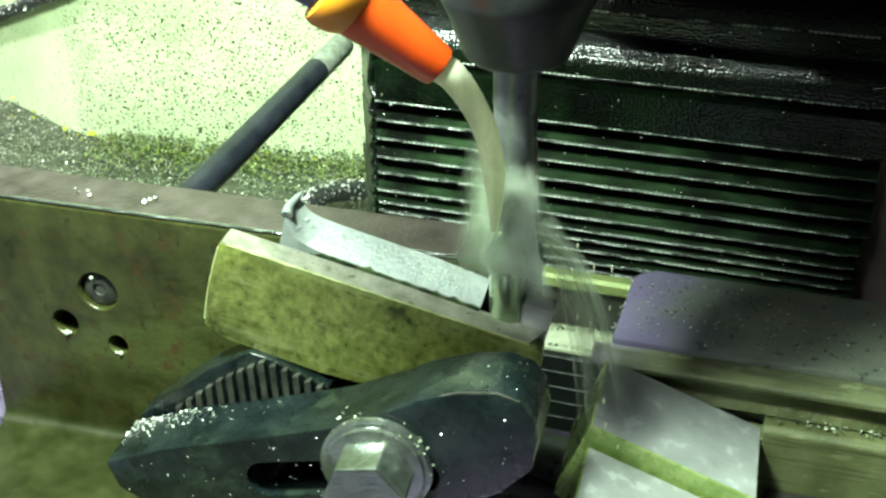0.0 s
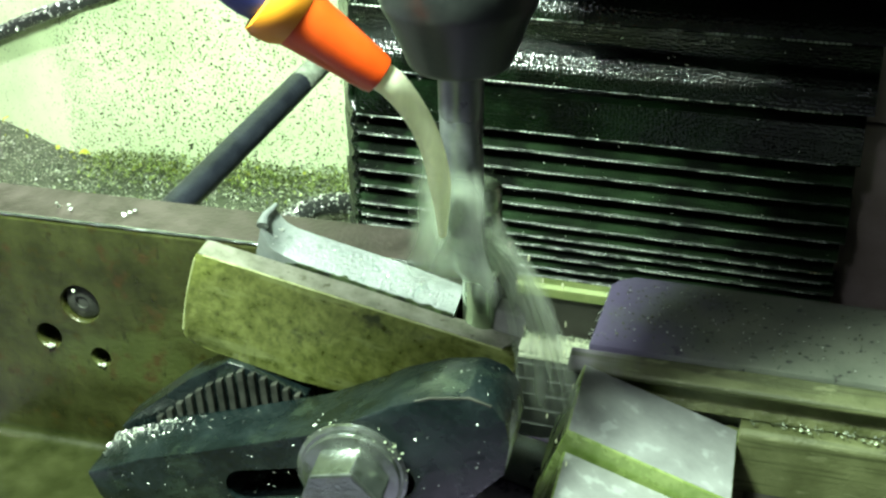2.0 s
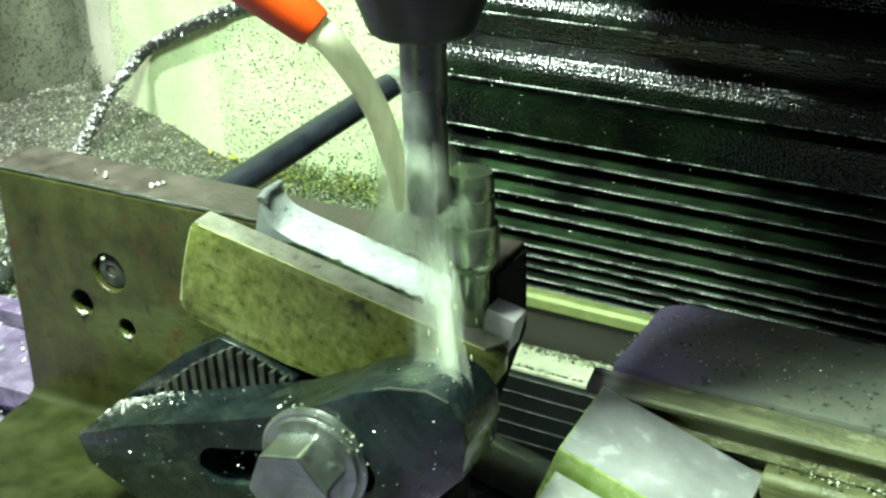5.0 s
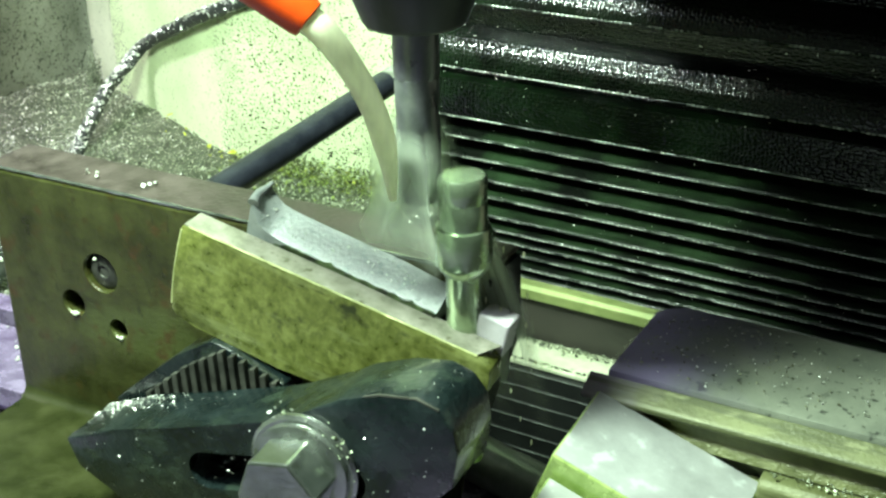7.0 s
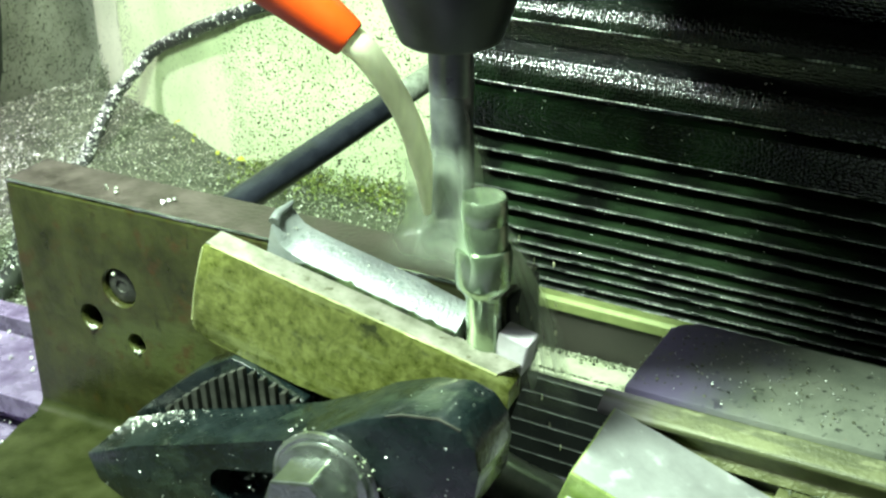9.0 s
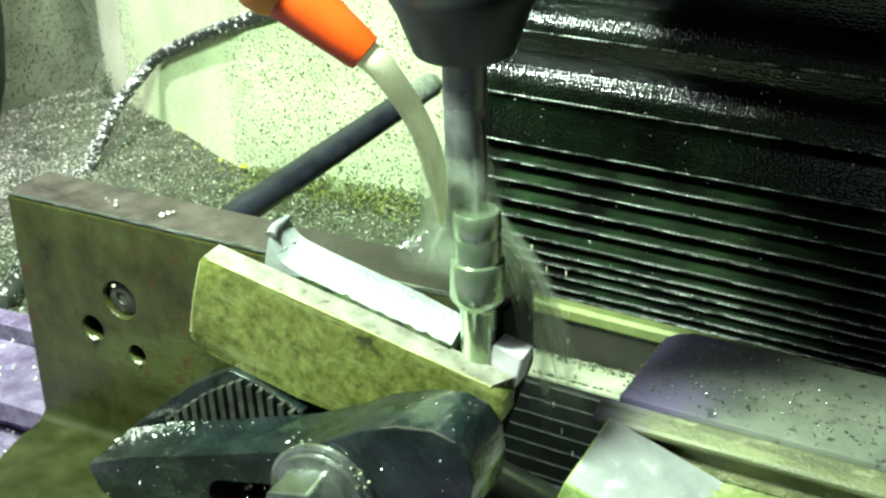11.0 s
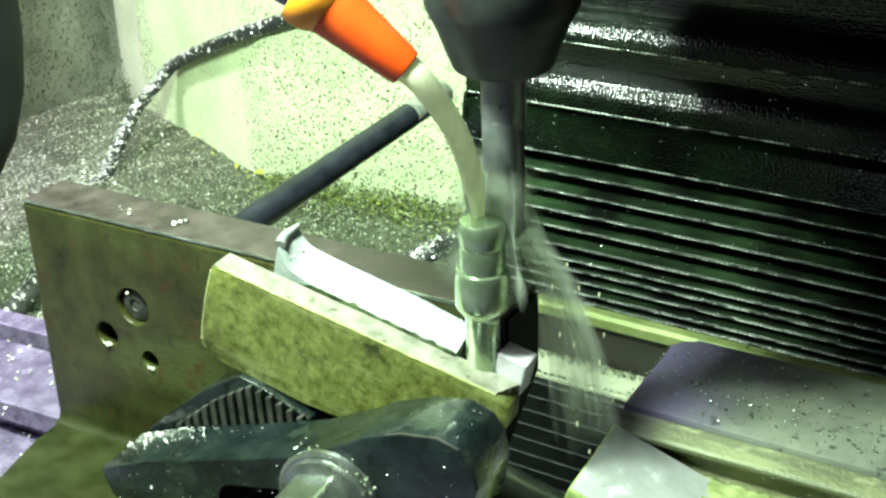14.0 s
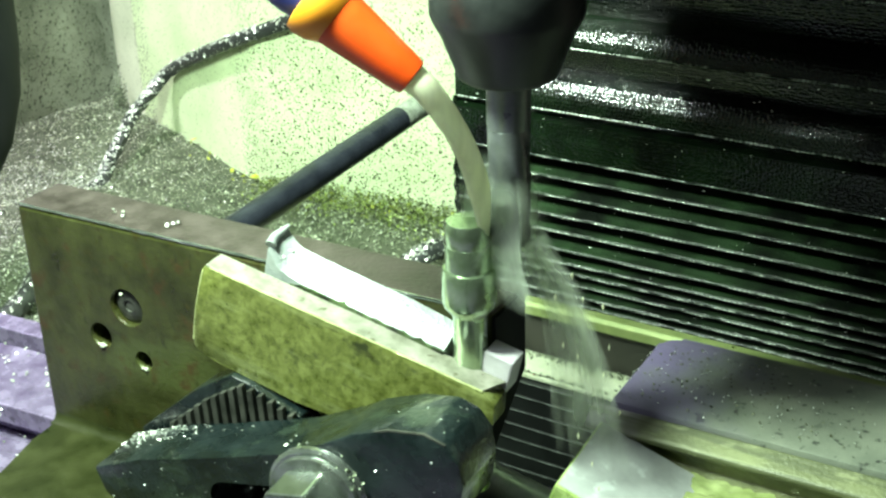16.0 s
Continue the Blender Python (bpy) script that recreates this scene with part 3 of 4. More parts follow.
# ---------- the work and its fixture ----------
def build_angle_plate():
    a = thing("angle_plate", "oil-stained cast iron angle plate with drilled holes", "angle plate", at=pose(-0.059, 0.0, 0.0, 0, 0, -2.4))
    bm = bmesh.new()
    prism(bm, [(0.0, 0.0), (0.2200, 0.0), (0.2220, 0.030), (0.2470, 0.104), (0.2470, 0.1385), (0.0, 0.1385)], 0.0, 0.0270, "y", 0.0012)
    up = part("upright", bm, M_PLATE, a)
    cuts = []
    for x, z, r, d in ((0.0595, 0.0990, 0.0090, 0.004), (0.0410, 0.0805, 0.0062, 0.016), (0.0658, 0.0730, 0.0047, 0.020)):
        bm = bmesh.new()
        lathe(bm, [(r * 1.06, -0.001), (r * 1.06, 0.0006), (r, 0.0012), (r, d)], 32, pose(x, 0, z, -90, 0, 0))
        cuts.append(bm)
    carve(up, cuts)
    bm = bmesh.new()
    lathe(bm, [(0.0084, 0.0), (0.0084, 0.0006), (0.0070, 0.0014), (0.0030, 0.0019), (0.0028, 0.0012), (0.0004, 0.0012)], 32, pose(0.0595, 0.0039, 0.0990, 90, 0, 0))
    part("plug", bm, M_TOOTH, a, "domed steel plug in the largest hole", True)
    # coolant beads hanging in the holes' lower lips, standing in for wet glints
    for x, z, r in ((0.0410, 0.0752, 0.0014), (0.0427, 0.0756, 0.0008), (0.0667, 0.0689, 0.0011), (0.0645, 0.0688, 0.0007), (0.0575, 0.1056, 0.0009)):
        bm = bmesh.new()
        bmesh.ops.create_icosphere(bm, subdivisions=2, radius=r, matrix=Matrix.Translation((x, -0.0001, z)))
        part("coolant_bead", bm, M_DROP, a, smooth=True)
    bm = bmesh.new()
    box(bm, -0.0005, 0.2475, 0.0006, 0.0272, 0.1382, 0.1402, 0.0008)
    part("top_edge", bm, M_PLATE_TOP, a, "brown machined top edge with a worn bright arris")
    bm = bmesh.new()
    tube(bm, [Vector((0.001 + 0.0049 * i, 0.0006, 0.1396 + 0.0002 * noise.noise(Vector((i * 0.7, 0, 0))))) for i in range(51)], 0.0007, 6, 1.0, 0.5)
    part("arris", bm, M_BOLT, a, "bright worn arris")
    bm = bmesh.new()
    prism(bm, [(0.0005, 0.0), (0.2195, 0.0), (0.2195, -0.15), (0.045, -0.15), (0.022, -0.10), (0.012, -0.05), (0.004, -0.02)], 0.0005, 0.0235, "z", 0.002)
    part("base", bm, M_BASE, a)
    bm = bmesh.new()
    prism(bm, [(-0.0005, 0.0236)] + [(-0.005 + 0.005 * math.sin(t), 0.0285 - 0.005 * math.cos(t)) for t in [radians(d) for d in range(0, 91, 15)]], 0.001, 0.2190, "x")
    part("fillet", bm, M_BASE, a, smooth=True)
    # dark sheet over the sawn end, painting in its shade
    bm = bmesh.new()
    prism(bm, [(0.2225, 0.030), (0.2240, 0.030), (0.2488, 0.1040), (0.2488, 0.1376), (0.2472, 0.1376), (0.2472, 0.1042)], 0.0008, 0.0262, "y", 0.0003)
    part("end_face", bm, M_POST, a, "dark sawn end, its shade painted in")


def build_block():
    """Front jaw: a ground steel parallel held at a slant against the work."""
    m = pose(0.0742, -0.0362, 0.1502, 0, 14.8, 2.5)
    b = thing("clamping_parallel", "olive-stained ground steel parallel, pale along its edges", "parallel block", at=m)
    out = [(0.0008, -0.0012), (0.0020, -0.0001), (0.02, 0.0), (0.124, 0.0), (0.130, -0.004), (0.1315, -0.012), (0.122, -0.0300), (0.105, -0.0395), (0.05, -0.0432), (0.012, -0.0420), (0.0040, -0.0408), (0.0012, -0.0383), (0.0, -0.020)]
    bm = bmesh.new()
    prism(bm, out, 0.0, 0.0118, "y", 0.0007)
    part("body", bm, M_BLOCK, b, smooth=True)
    bm = bmesh.new()
    prism(bm, [(0.0018, 0.0004), (0.124, 0.0004), (0.129, 0.0115), (0.0018, 0.0115)], -0.0004, 0.0004, "z", 0.0002)
    part("top_face", bm, M_BLOCK_TOP, b, "grey-pink ground top face")
    bm = bmesh.new()
    tube(bm, [Vector((0.004 + 0.0024 * i, 0.0003 + 0.0002 * noise.noise(Vector((i * 0.9, 2, 0))), -0.0002)) for i in range(51)], 0.0004, 6, 1.0, 0.3)
    part("arris", bm, M_ARRIS, b, "pale yellow arris")
    bm = bmesh.new()
    tube(bm, [Vector((0.0011 - 0.0009 * math.sin(math.pi * i / 14) + 0.0001 * noise.noise(Vector((i * 0.9, 5, 0))), 0.0004, -0.0025 - 0.0024 * i)) for i in range(15)], 0.0005, 6, 1.0, 0.5)
    part("end_arris", bm, M_ARRIS, b, "pale worn end edge")


def build_alu_bar():
    m = pose(0.0945, -0.0224, 0.1475, 0, 14.0, 0.3)
    a = thing("aluminium_bar", "bright aluminium packing bar with a curled end", "packing bar", at=m)
    # sections along the bar: (x, z front, z back); the end curls up
    secs = [(0.0, 0.0078, 0.0124), (0.0025, 0.0052, 0.0104), (0.005, 0.0026, 0.0082), (0.0075, 0.0010, 0.0068), (0.011, 0.0000, 0.0061), (0.016, -0.0004, 0.0058), (0.03, -0.0007, 0.0056), (0.05, -0.0010, 0.0054), (0.0815, -0.0013, 0.0050)]
    bm = bmesh.new()
    rows = []
    for x, zf, zb in secs:
        rows.append([bm.verts.new(v) for v in ((x, 0.0010, -0.030), (x, 0.0010 + 0.0006 * noise.noise(Vector((x * 300, 0, 0))), zf - 0.0008), (x + 0.0001, 0.0018, zf), (x, 0.0132, zb), (x, 0.0140, zb - 0.0008), (x, 0.0140, -0.030))])
    for p, q in zip(rows, rows[1:]):
        for i in range(6):
            bm.faces.new((p[i], p[(i + 1) % 6], q[(i + 1) % 6], q[i]))
    bm.faces.new(rows[0][::-1])
    bm.faces.new(rows[-1])
    part("bar", bm, M_ALU, a, smooth=True)
    # ragged dark strip painting in the shade of the gap to the parallel
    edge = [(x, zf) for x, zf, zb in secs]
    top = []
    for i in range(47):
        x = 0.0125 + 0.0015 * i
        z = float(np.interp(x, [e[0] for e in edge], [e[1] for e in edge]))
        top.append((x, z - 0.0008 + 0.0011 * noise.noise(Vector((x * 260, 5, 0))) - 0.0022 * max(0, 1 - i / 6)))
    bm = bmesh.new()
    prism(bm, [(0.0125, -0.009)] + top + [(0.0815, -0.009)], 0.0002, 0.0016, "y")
    part("gap_shade_strip", bm, M_GAP_SHADE, a, "dark green strip standing in for shade in the joint")
    bm = bmesh.new()
    tube(bm, curve_points([(0.0004, 0.002, 0.0088), (-0.0004, 0.006, 0.0105), (0.0006, 0.010, 0.0122), (0.0015, 0.0128, 0.0138)], 5), [0.0023 - 0.00010 * i for i in range(16)], 10)
    part("burr", bm, M_ALU, a, "curled burr at the raised end", True)
    bm = bmesh.new()
    box(bm, 0.0965, 0.1088, 0.0030, 0.0135, -0.010, 0.0045, 0.0008)
    part("end_piece", bm, M_ENDPIECE, a, "pale short end beyond the pin")


def build_pin():
    p = thing("turned_pin", "wet turned steel pin with a collar, clamped upright", "steel pin", at=pose(0.1822, -0.0162, 0.0))
    bm = bmesh.new()
    lathe(bm, [(0.0066, 0.065), (0.0066, 0.1405), (0.0070, 0.1425)], 40)
    part("stem", bm, M_PIN, p, smooth=True)
    bm = bmesh.new()
    lathe(bm, [(0.0070, 0.1420), (0.0098, 0.1455), (0.0104, 0.1475), (0.0104, 0.1585), (0.0098, 0.1605), (0.0088, 0.1610)], 40)
    part("collar", bm, M_PIN, p, smooth=True)
    bm = bmesh.new()
    lathe(bm, [(0.0087, 0.1605), (0.0087, 0.1700), (0.0085, 0.1704), (0.0087, 0.1708), (0.0087, 0.1785), (0.0078, 0.1797), (0.0004, 0.1799)], 40)
    part("head", bm, M_PIN, p, smooth=True)


def build_clamp():
    """Strap clamp standing on edge in front of the block, with a long slot for its bolt."""
    c = thing("strap_clamp", "dark green-black slotted strap clamp dotted with chips", "strap clamp")
    out = [(0.0325, 0.0640), (0.058, 0.0745), (0.085, 0.0825), (0.104, 0.0885), (0.128, 0.0965), (0.148, 0.1065), (0.160, 0.1140), (0.176, 0.1200), (0.190, 0.1222), (0.1985, 0.1195), (0.2035, 0.1130), (0.2050, 0.1030), (0.2030, 0.0900), (0.192, 0.0780), (0.160, 0.0560), (0.120, 0.0420), (0.060, 0.0400), (0.037, 0.0520)]
    bm = bmesh.new()
    prism(bm, out, -0.0700, -0.0415, "y", 0.0018)
    body = part("body", bm, M_CLAMP, c)
    bm = bmesh.new()
    m = pose(0.131, 0, 0.0745, 0, -12, 0)
    slot = [(0.031 * s + 0.0078 * math.cos(a), 0.0078 * math.sin(a)) for s, a in [(1, radians(d)) for d in range(-90, 91, 15)] + [(-1, radians(d)) for d in range(90, 271, 15)]]
    prism(bm, slot, -0.10, 0.0, "y", 0, m)
    carve(body, [bm])
    body.data.shade_smooth()
    body.data.set_sharp_from_angle(angle=radians(28))
    # thin tube along the nose edge, painting in its wet glint
    bm = bmesh.new()
    tube(bm, [Vector((x, -0.0692, z - 0.0008)) for x, z in ((0.1700, 0.1177), (0.1760, 0.1200), (0.1900, 0.1222), (0.1980, 0.1196))], 0.0006, 8, 1.0, 0.8)
    part("glint_edge", bm, M_TOOTH, c, "grey edge painting the wet glint at the nose")


def build_step_block():
    """Serrated heel block behind the clamp."""
    s = thing("step_block", "black serrated step block under the clamp", "step block")
    slope = [(0.0400, 0.0640), (0.0510, 0.0735), (0.0730, 0.0915), (0.0905, 0.1020), (0.0980, 0.1005), (0.1170, 0.0930)]
    bm = bmesh.new()
    prism(bm, [(0.034, 0.030)] + [(x - 0.0065, z + 0.0010) for x, z in slope] + [(0.1165, 0.0915), (0.1165, 0.030)], -0.0385, -0.0250, "y", 0.0005)
    part("body", bm, M_CLAMP, s)
    # upright teeth on the face towards the clamp
    for k in range(14):
        x = 0.0530 + 0.0047 * k
        a, b = next((a, b) for a, b in zip(slope, slope[1:]) if x <= b[0])
        z = a[1] + (b[1] - a[1]) * (x - a[0]) / (b[0] - a[0])
        bm = bmesh.new()
        prism(bm, [(x - 0.0002, z - 0.045), (x + 0.0024, z - 0.045), (x + 0.0006, z - 0.0006), (x - 0.0020, z - 0.0016)], -0.0412, -0.0380, "y", 0.0003)
        part("tooth", bm, M_TOOTH, s)


def build_bolt():
    m = pose(0.1455, -0.0700, 0.0836, 90, 0, 3)
    b = thing("hex_bolt", "zinc-plated tall hexagon nut with washer over the clamp slot", "bolt", at=m)
    bm = bmesh.new()
    lathe(bm, [(0.0200, -0.0005), (0.0212, 0.0004), (0.0212, 0.0022), (0.0200, 0.0032), (0.0100, 0.0034)], 48)
    part("washer", bm, M_BOLT, b, "round steel washer", True)
    bm = bmesh.new()
    lathe(bm, [(0.0188, 0.0033), (0.0184, 0.0052), (0.0150, 0.0066), (0.0100, 0.0070)], 40)
    part("flange", bm, M_BOLT, b, smooth=True)
    bm = bmesh.new()
    hexa = [(0.0160 * math.cos(radians(60 * i + 10)), 0.0160 * math.sin(radians(60 * i + 10))) for i in range(6)]
    prism(bm, hexa, 0.0060, 0.0220, "z", 0.0010)
    part("nut", bm, M_BOLT, b)
    bm = bmesh.new()
    lathe(bm, [(0.0064, -0.045), (0.0064, 0.0205), (0.0056, 0.0215)], 24)
    part("stud", bm, M_BOLT, b)


# the casting stands slightly turned on the table
JAW = pose(0.218, 0.060, 0, 0, 0, -3.5) @ pose(-0.218, -0.060, 0)


def build_vise():
    v = thing("vise_casting", "purple-grey steel jaw casting sprinkled with chips", "machine vise", at=JAW)
    bm = bmesh.new()
    r = 0.009
    plan = [(0.2180, 0.0420), (0.50, 0.0420), (0.50, 0.1055)] + [(0.2180 + r - r * math.sin(a), 0.1055 - r + r * math.cos(a)) for a in [radians(d) for d in range(0, 91, 15)]]
    prism(bm, plan, 0.0, 0.0800, "z", 0.0022)
    part("jaw", bm, M_SLAB, v, smooth=True)
    bm = bmesh.new()
    prism(bm, [(0.0325, 0.0700), (0.0322, 0.0718), (0.0335, 0.0732), (0.0418, 0.0776), (0.0418, 0.0700)], 0.2110, 0.50, "x", 0.0008)
    part("lip", bm, M_SLAB_SIDE, v, "pale olive wet lip along the jaw")
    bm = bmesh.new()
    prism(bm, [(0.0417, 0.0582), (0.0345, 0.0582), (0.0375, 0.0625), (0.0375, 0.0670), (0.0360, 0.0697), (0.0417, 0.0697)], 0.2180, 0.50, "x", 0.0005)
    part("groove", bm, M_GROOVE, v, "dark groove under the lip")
    bm = bmesh.new()
    prism(bm, [(0.0415, 0.0), (0.0415, 0.0580), (0.0300, 0.0568), (0.0275, 0.0545), (0.0265, 0.0400), (0.0265, 0.0)], 0.2860, 0.50, "x", 0.0010)
    part("shelf", bm, M_SLAB_SIDE, v, "olive shelf heaped with chips")
    bm = bmesh.new()
    box(bm, 0.2905, 0.50, -0.14, 0.0262, 0.0, 0.0280, 0.0015)
    part("foot", bm, M_BEAM, v, "dark foot of the casting")


def build_bars():
    """Two slanted steel bars, one a step below the other, against the casting."""
    for y0, y1, z, x, l in ((-0.0165, 0.0330, 0.0750, 0.2170, 0.0715), (-0.0640, -0.0180, 0.0660, 0.2165, 0.0715)):
        m = pose(x, 0, z, 0, 20.5, 0)
        b = thing("steel_bar", "brushed steel bar clamped at a slant, wet front edge", "steel bar", "slanted steel bars", at=m)
        bm = bmesh.new()
        prism(bm, [(0.0, 0.0), (l, 0.0), (l, -0.0185), (0.013, -0.0395), (0.0, -0.0395)], y0, y1, "y", 0.0008)
        part("body", bm, M_BAR_SIDE, b)
        bm = bmesh.new()
        box(bm, 0.0008, l - 0.0008, y0 + 0.0008, y1 - 0.0008, -0.0004, 0.0004, 0.0002)
        part("ground_face", bm, M_BAR, b, "matt ground top face")


# ---------- cables, rod and post behind ----------
def build_table_bar():
    b = thing("table_bar", "grey round steel bar lying on the table, wet", "steel bar")
    bm = bmesh.new()
    p, q = Vector((0.118, 0.0665, 0.0112)), Vector((0.232, 0.0300, 0.0112))
    d = (q - p).normalized()
    tube(bm, [p, p + d * 0.001, q - d * 0.001, q], [0.0100, 0.0110, 0.0110, 0.0100], 32)
    part("bar", bm, M_SHANK, b, smooth=True)


def build_rod():
    r = thing("round_bar", "blackened round steel rod, dusty at its far end", "steel rod")
    a, b = Vector((0.0100, 0.012, 0.1090)), Vector((0.0362, 0.2370, 0.1305))
    d = b - a
    bm = bmesh.new()
    tube(bm, [a + d * f for f in (0.10, 0.3, 0.6, 0.84)], 0.0071, 24)
    part("shaft", bm, M_ROD, r, smooth=True)
    bm = bmesh.new()
    tube(bm, [a + d * f for f in (0.835, 0.84, 0.93, 0.99, 1.0)], [0.0066, 0.0070, 0.0070, 0.0069, 0.0058], 24)
    part("tip", bm, M_ROD_TIP, r, "chip-dusted grey tip", True)
    bm = bmesh.new()
    box(bm, -0.006, 0.026, 0.0255, 0.045, 0.0, 0.120, 0.002)
    part("post", bm, M_ROD, r)


def cable(name, label, pts, radius, seed, chips_per_m, dense):
    c = thing(name, label, "cable")
    line = curve_points(pts, 10)
    bm = bmesh.new()
    tube(bm, line, radius, 12, 1.0, 0.25)
    part("sheath", bm, M_CABLE, c, smooth=True)
    rng = random.Random(seed)
    spots = []
    length = sum((b - a).length for a, b in zip(line, line[1:]))
    for _ in range(int(length * chips_per_m)):
        i = rng.randrange(len(line) - 1)
        p = line[i].lerp(line[i + 1], rng.random())
        nrm = Vector((rng.gauss(0, 0.7), rng.gauss(-0.4, 0.6), rng.gauss(0.65, 0.7))).normalized()
        spots.append((p + nrm * radius * 1.02, nrm))
    f = flakes("crust", spots, dense, M_CHIP, rng, "crust of bright chips", "", 3.2)
    f.parent = c


def build_cables():
    cable("power_cable", "black cable crusted with bright chips, bowed against the guard", [(-0.395, 0.33, -0.048), (-0.372, 0.378, -0.046), (-0.379, 0.415, -0.030), (-0.392, 0.460, -0.012), (-0.394, 0.492, 0.001), (-0.380, 0.504, 0.019), (-0.3130, 0.4725, 0.0523), (-0.2510, 0.4455, 0.0793), (-0.1970, 0.4385, 0.1010), (-0.160, 0.4385, 0.1250), (-0.142, 0.4385, 0.175), (-0.136, 0.4385, 0.40)], 0.0056, 3, 3000, (0.0016, 0.0044))
    cable("loose_cable", "short loop of cable buried in swarf", [(-0.052, 0.315, -0.050), (-0.036, 0.330, -0.030), (-0.022, 0.352, -0.026), (-0.004, 0.380, -0.034), (0.03, 0.41, -0.05)], 0.0075, 4, 5000, (0.0015, 0.004))
    cable("side_cable", "dark cable lying in the tray beside the plate", [(-0.262, 0.125, -0.046), (-0.259, 0.160, -0.040), (-0.276, 0.203, -0.040), (-0.32, 0.26, -0.044), (-0.395, 0.33, -0.048)], 0.0075, 6, 2200, (0.0015, 0.004))


def build_post():
    p = thing("machine_column", "dark grey rounded column hanging from above", "machine column")
    bm = bmesh.new()
    lathe(bm, [(0.004, 0.030), (0.018, 0.036), (0.032, 0.060), (0.043, 0.095), (0.0475, 0.130), (0.0490, 0.170), (0.0480, 0.230), (0.0440, 0.300), (0.0400, 0.42), (0.0400, 1.3)], 48, pose(-0.314, 0.200, 0))
    part("column", bm, M_POST, p, smooth=True)


# ---------- head, nozzle and coolant (moving) ----------
def build_head():
    """Origin on the spindle axis at the nut's lower face."""
    h = thing("milling_head", "black collet chuck with a grey end mill", "milling spindle")
    bm = bmesh.new()
    lathe(bm, [(0.0100, 0.001), (0.0160, 0.0), (0.0172, 0.0008), (0.0180, 0.0020), (0.0235, 0.0165), (0.0262, 0.0215), (0.0270, 0.0240), (0.0270, 0.0360), (0.0262, 0.0372)], 56)
    part("collet_nut", bm, M_CHUCK, h, "black tapered collet nut", True)
    bm = bmesh.new()
    lathe(bm, [(0.0258, 0.0370), (0.0268, 0.0385), (0.0268, 0.085), (0.0315, 0.090), (0.0315, 0.24)], 56)
    part("chuck_body", bm, M_CHUCK, h, smooth=True)
    bm = bmesh.new()
    lathe(bm, [(0.0079, 0.010), (0.0079, -0.0170), (0.0074, -0.0185)], 36)
    part("shank", bm, M_SHANK, h, "plain grey cutter shank", True)
    # fluted cutting length
    bm = bmesh.new()
    rings = []
    for i in range(25):
        z = -0.0183 - 0.0445 * i / 24
        ring = []
        for j in range(36):
            a = 2 * math.pi * j / 36
            s = (a * 4 + z * 260) % (2 * math.pi)
            r = 0.0077 - 0.0006 * max(0, math.cos(s)) ** 2
            ring.append(bm.verts.new((r * math.cos(a), r * math.sin(a), z)))
        rings.append(ring)
    for p, q in zip(rings, rings[1:]):
        for j in range(36):
            bm.faces.new((p[j], p[(j + 1) % 36], q[(j + 1) % 36], q[j]))
    bm.faces.new(rings[0])
    bm.faces.new(rings[-1][::-1])
    part("fluted_end", bm, M_SHANK, h, "wet fluted cutting end", True)
    return h


def build_shadow_blocker():
    """Unseen block added over the work to shade the bellows' right; the chuck hangs in front."""
    c = thing("shadow_blocker", "unseen dark block shading the bellows from behind and above the chuck", "machine casting")
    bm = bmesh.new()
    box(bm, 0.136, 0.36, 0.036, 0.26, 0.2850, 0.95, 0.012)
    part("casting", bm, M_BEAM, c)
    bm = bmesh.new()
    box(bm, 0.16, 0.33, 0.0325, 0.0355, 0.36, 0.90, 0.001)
    part("cover", bm, M_BEAM, c, "dark plate on the unseen block")


def axis_pose(a, b):
    """A pose at a whose z axis points to b."""
    d = (Vector(b) - Vector(a)).normalized()
    return Matrix.Translation(a) @ d.to_track_quat("Z", "Y").to_matrix().to_4x4()


TIP = (-0.0166, -0.0385, 0.0088)
TAIL = (-0.0428, -0.0458, 0.0312)


def build_nozzle():
    """Coolant nozzle of the head, in the head's space."""
    n = thing("coolant_nozzle", "orange plastic coolant nozzle on a blue segment hose", "coolant nozzle")
    m = axis_pose(TAIL, TIP)
    bm = bmesh.new()
    lathe(bm, [(0.0100, -0.002), (0.0102, 0.003), (0.0096, 0.008), (0.0078, 0.024), (0.0069, 0.0325), (0.0064, 0.0346), (0.0054, 0.0350), (0.0050, 0.030)], 40, m)
    part("cone", bm, M_ORANGE, n, smooth=True)
    bm = bmesh.new()
    lathe(bm, [(0.0098, -0.008), (0.0124, -0.0075), (0.0130, -0.005), (0.0122, 0.000), (0.0103, 0.0035)], 40, m)
    part("ring", bm, M_ORANGE_RING, n, "amber socket ring", True)
    bm = bmesh.new()
    lathe(bm, [(0.0080, -0.030), (0.0092, -0.027), (0.0100, -0.020), (0.0100, -0.012), (0.0088, -0.006)], 40, m)
    part("blue_segment", bm, M_BLUE, n, "blue ball segment", True)
    back = (Vector(TAIL) - Vector(TIP)).normalized()
    a = Vector(TAIL) + back * 0.028
    bm = bmesh.new()
    lathe(bm, [(0.0090, 0.0), (0.0135, 0.004), (0.0140, 0.010), (0.0110, 0.018), (0.0100, 0.022)], 40, axis_pose(a, a + back))
    part("orange_segment", bm, M_ORANGE, n, "orange hose segment", True)
    bm = bmesh.new()
    tube(bm, curve_points([a + back * 0.02, a + back * 0.05 + Vector((0, 0.01, 0.02)), a + Vector((-0.01, 0.03, 0.10)), Vector((-0.03, 0.02, 0.22))], 6), 0.009, 20)
    part("hose", bm, M_BLUE, n, "blue segment hose", True)
    return n


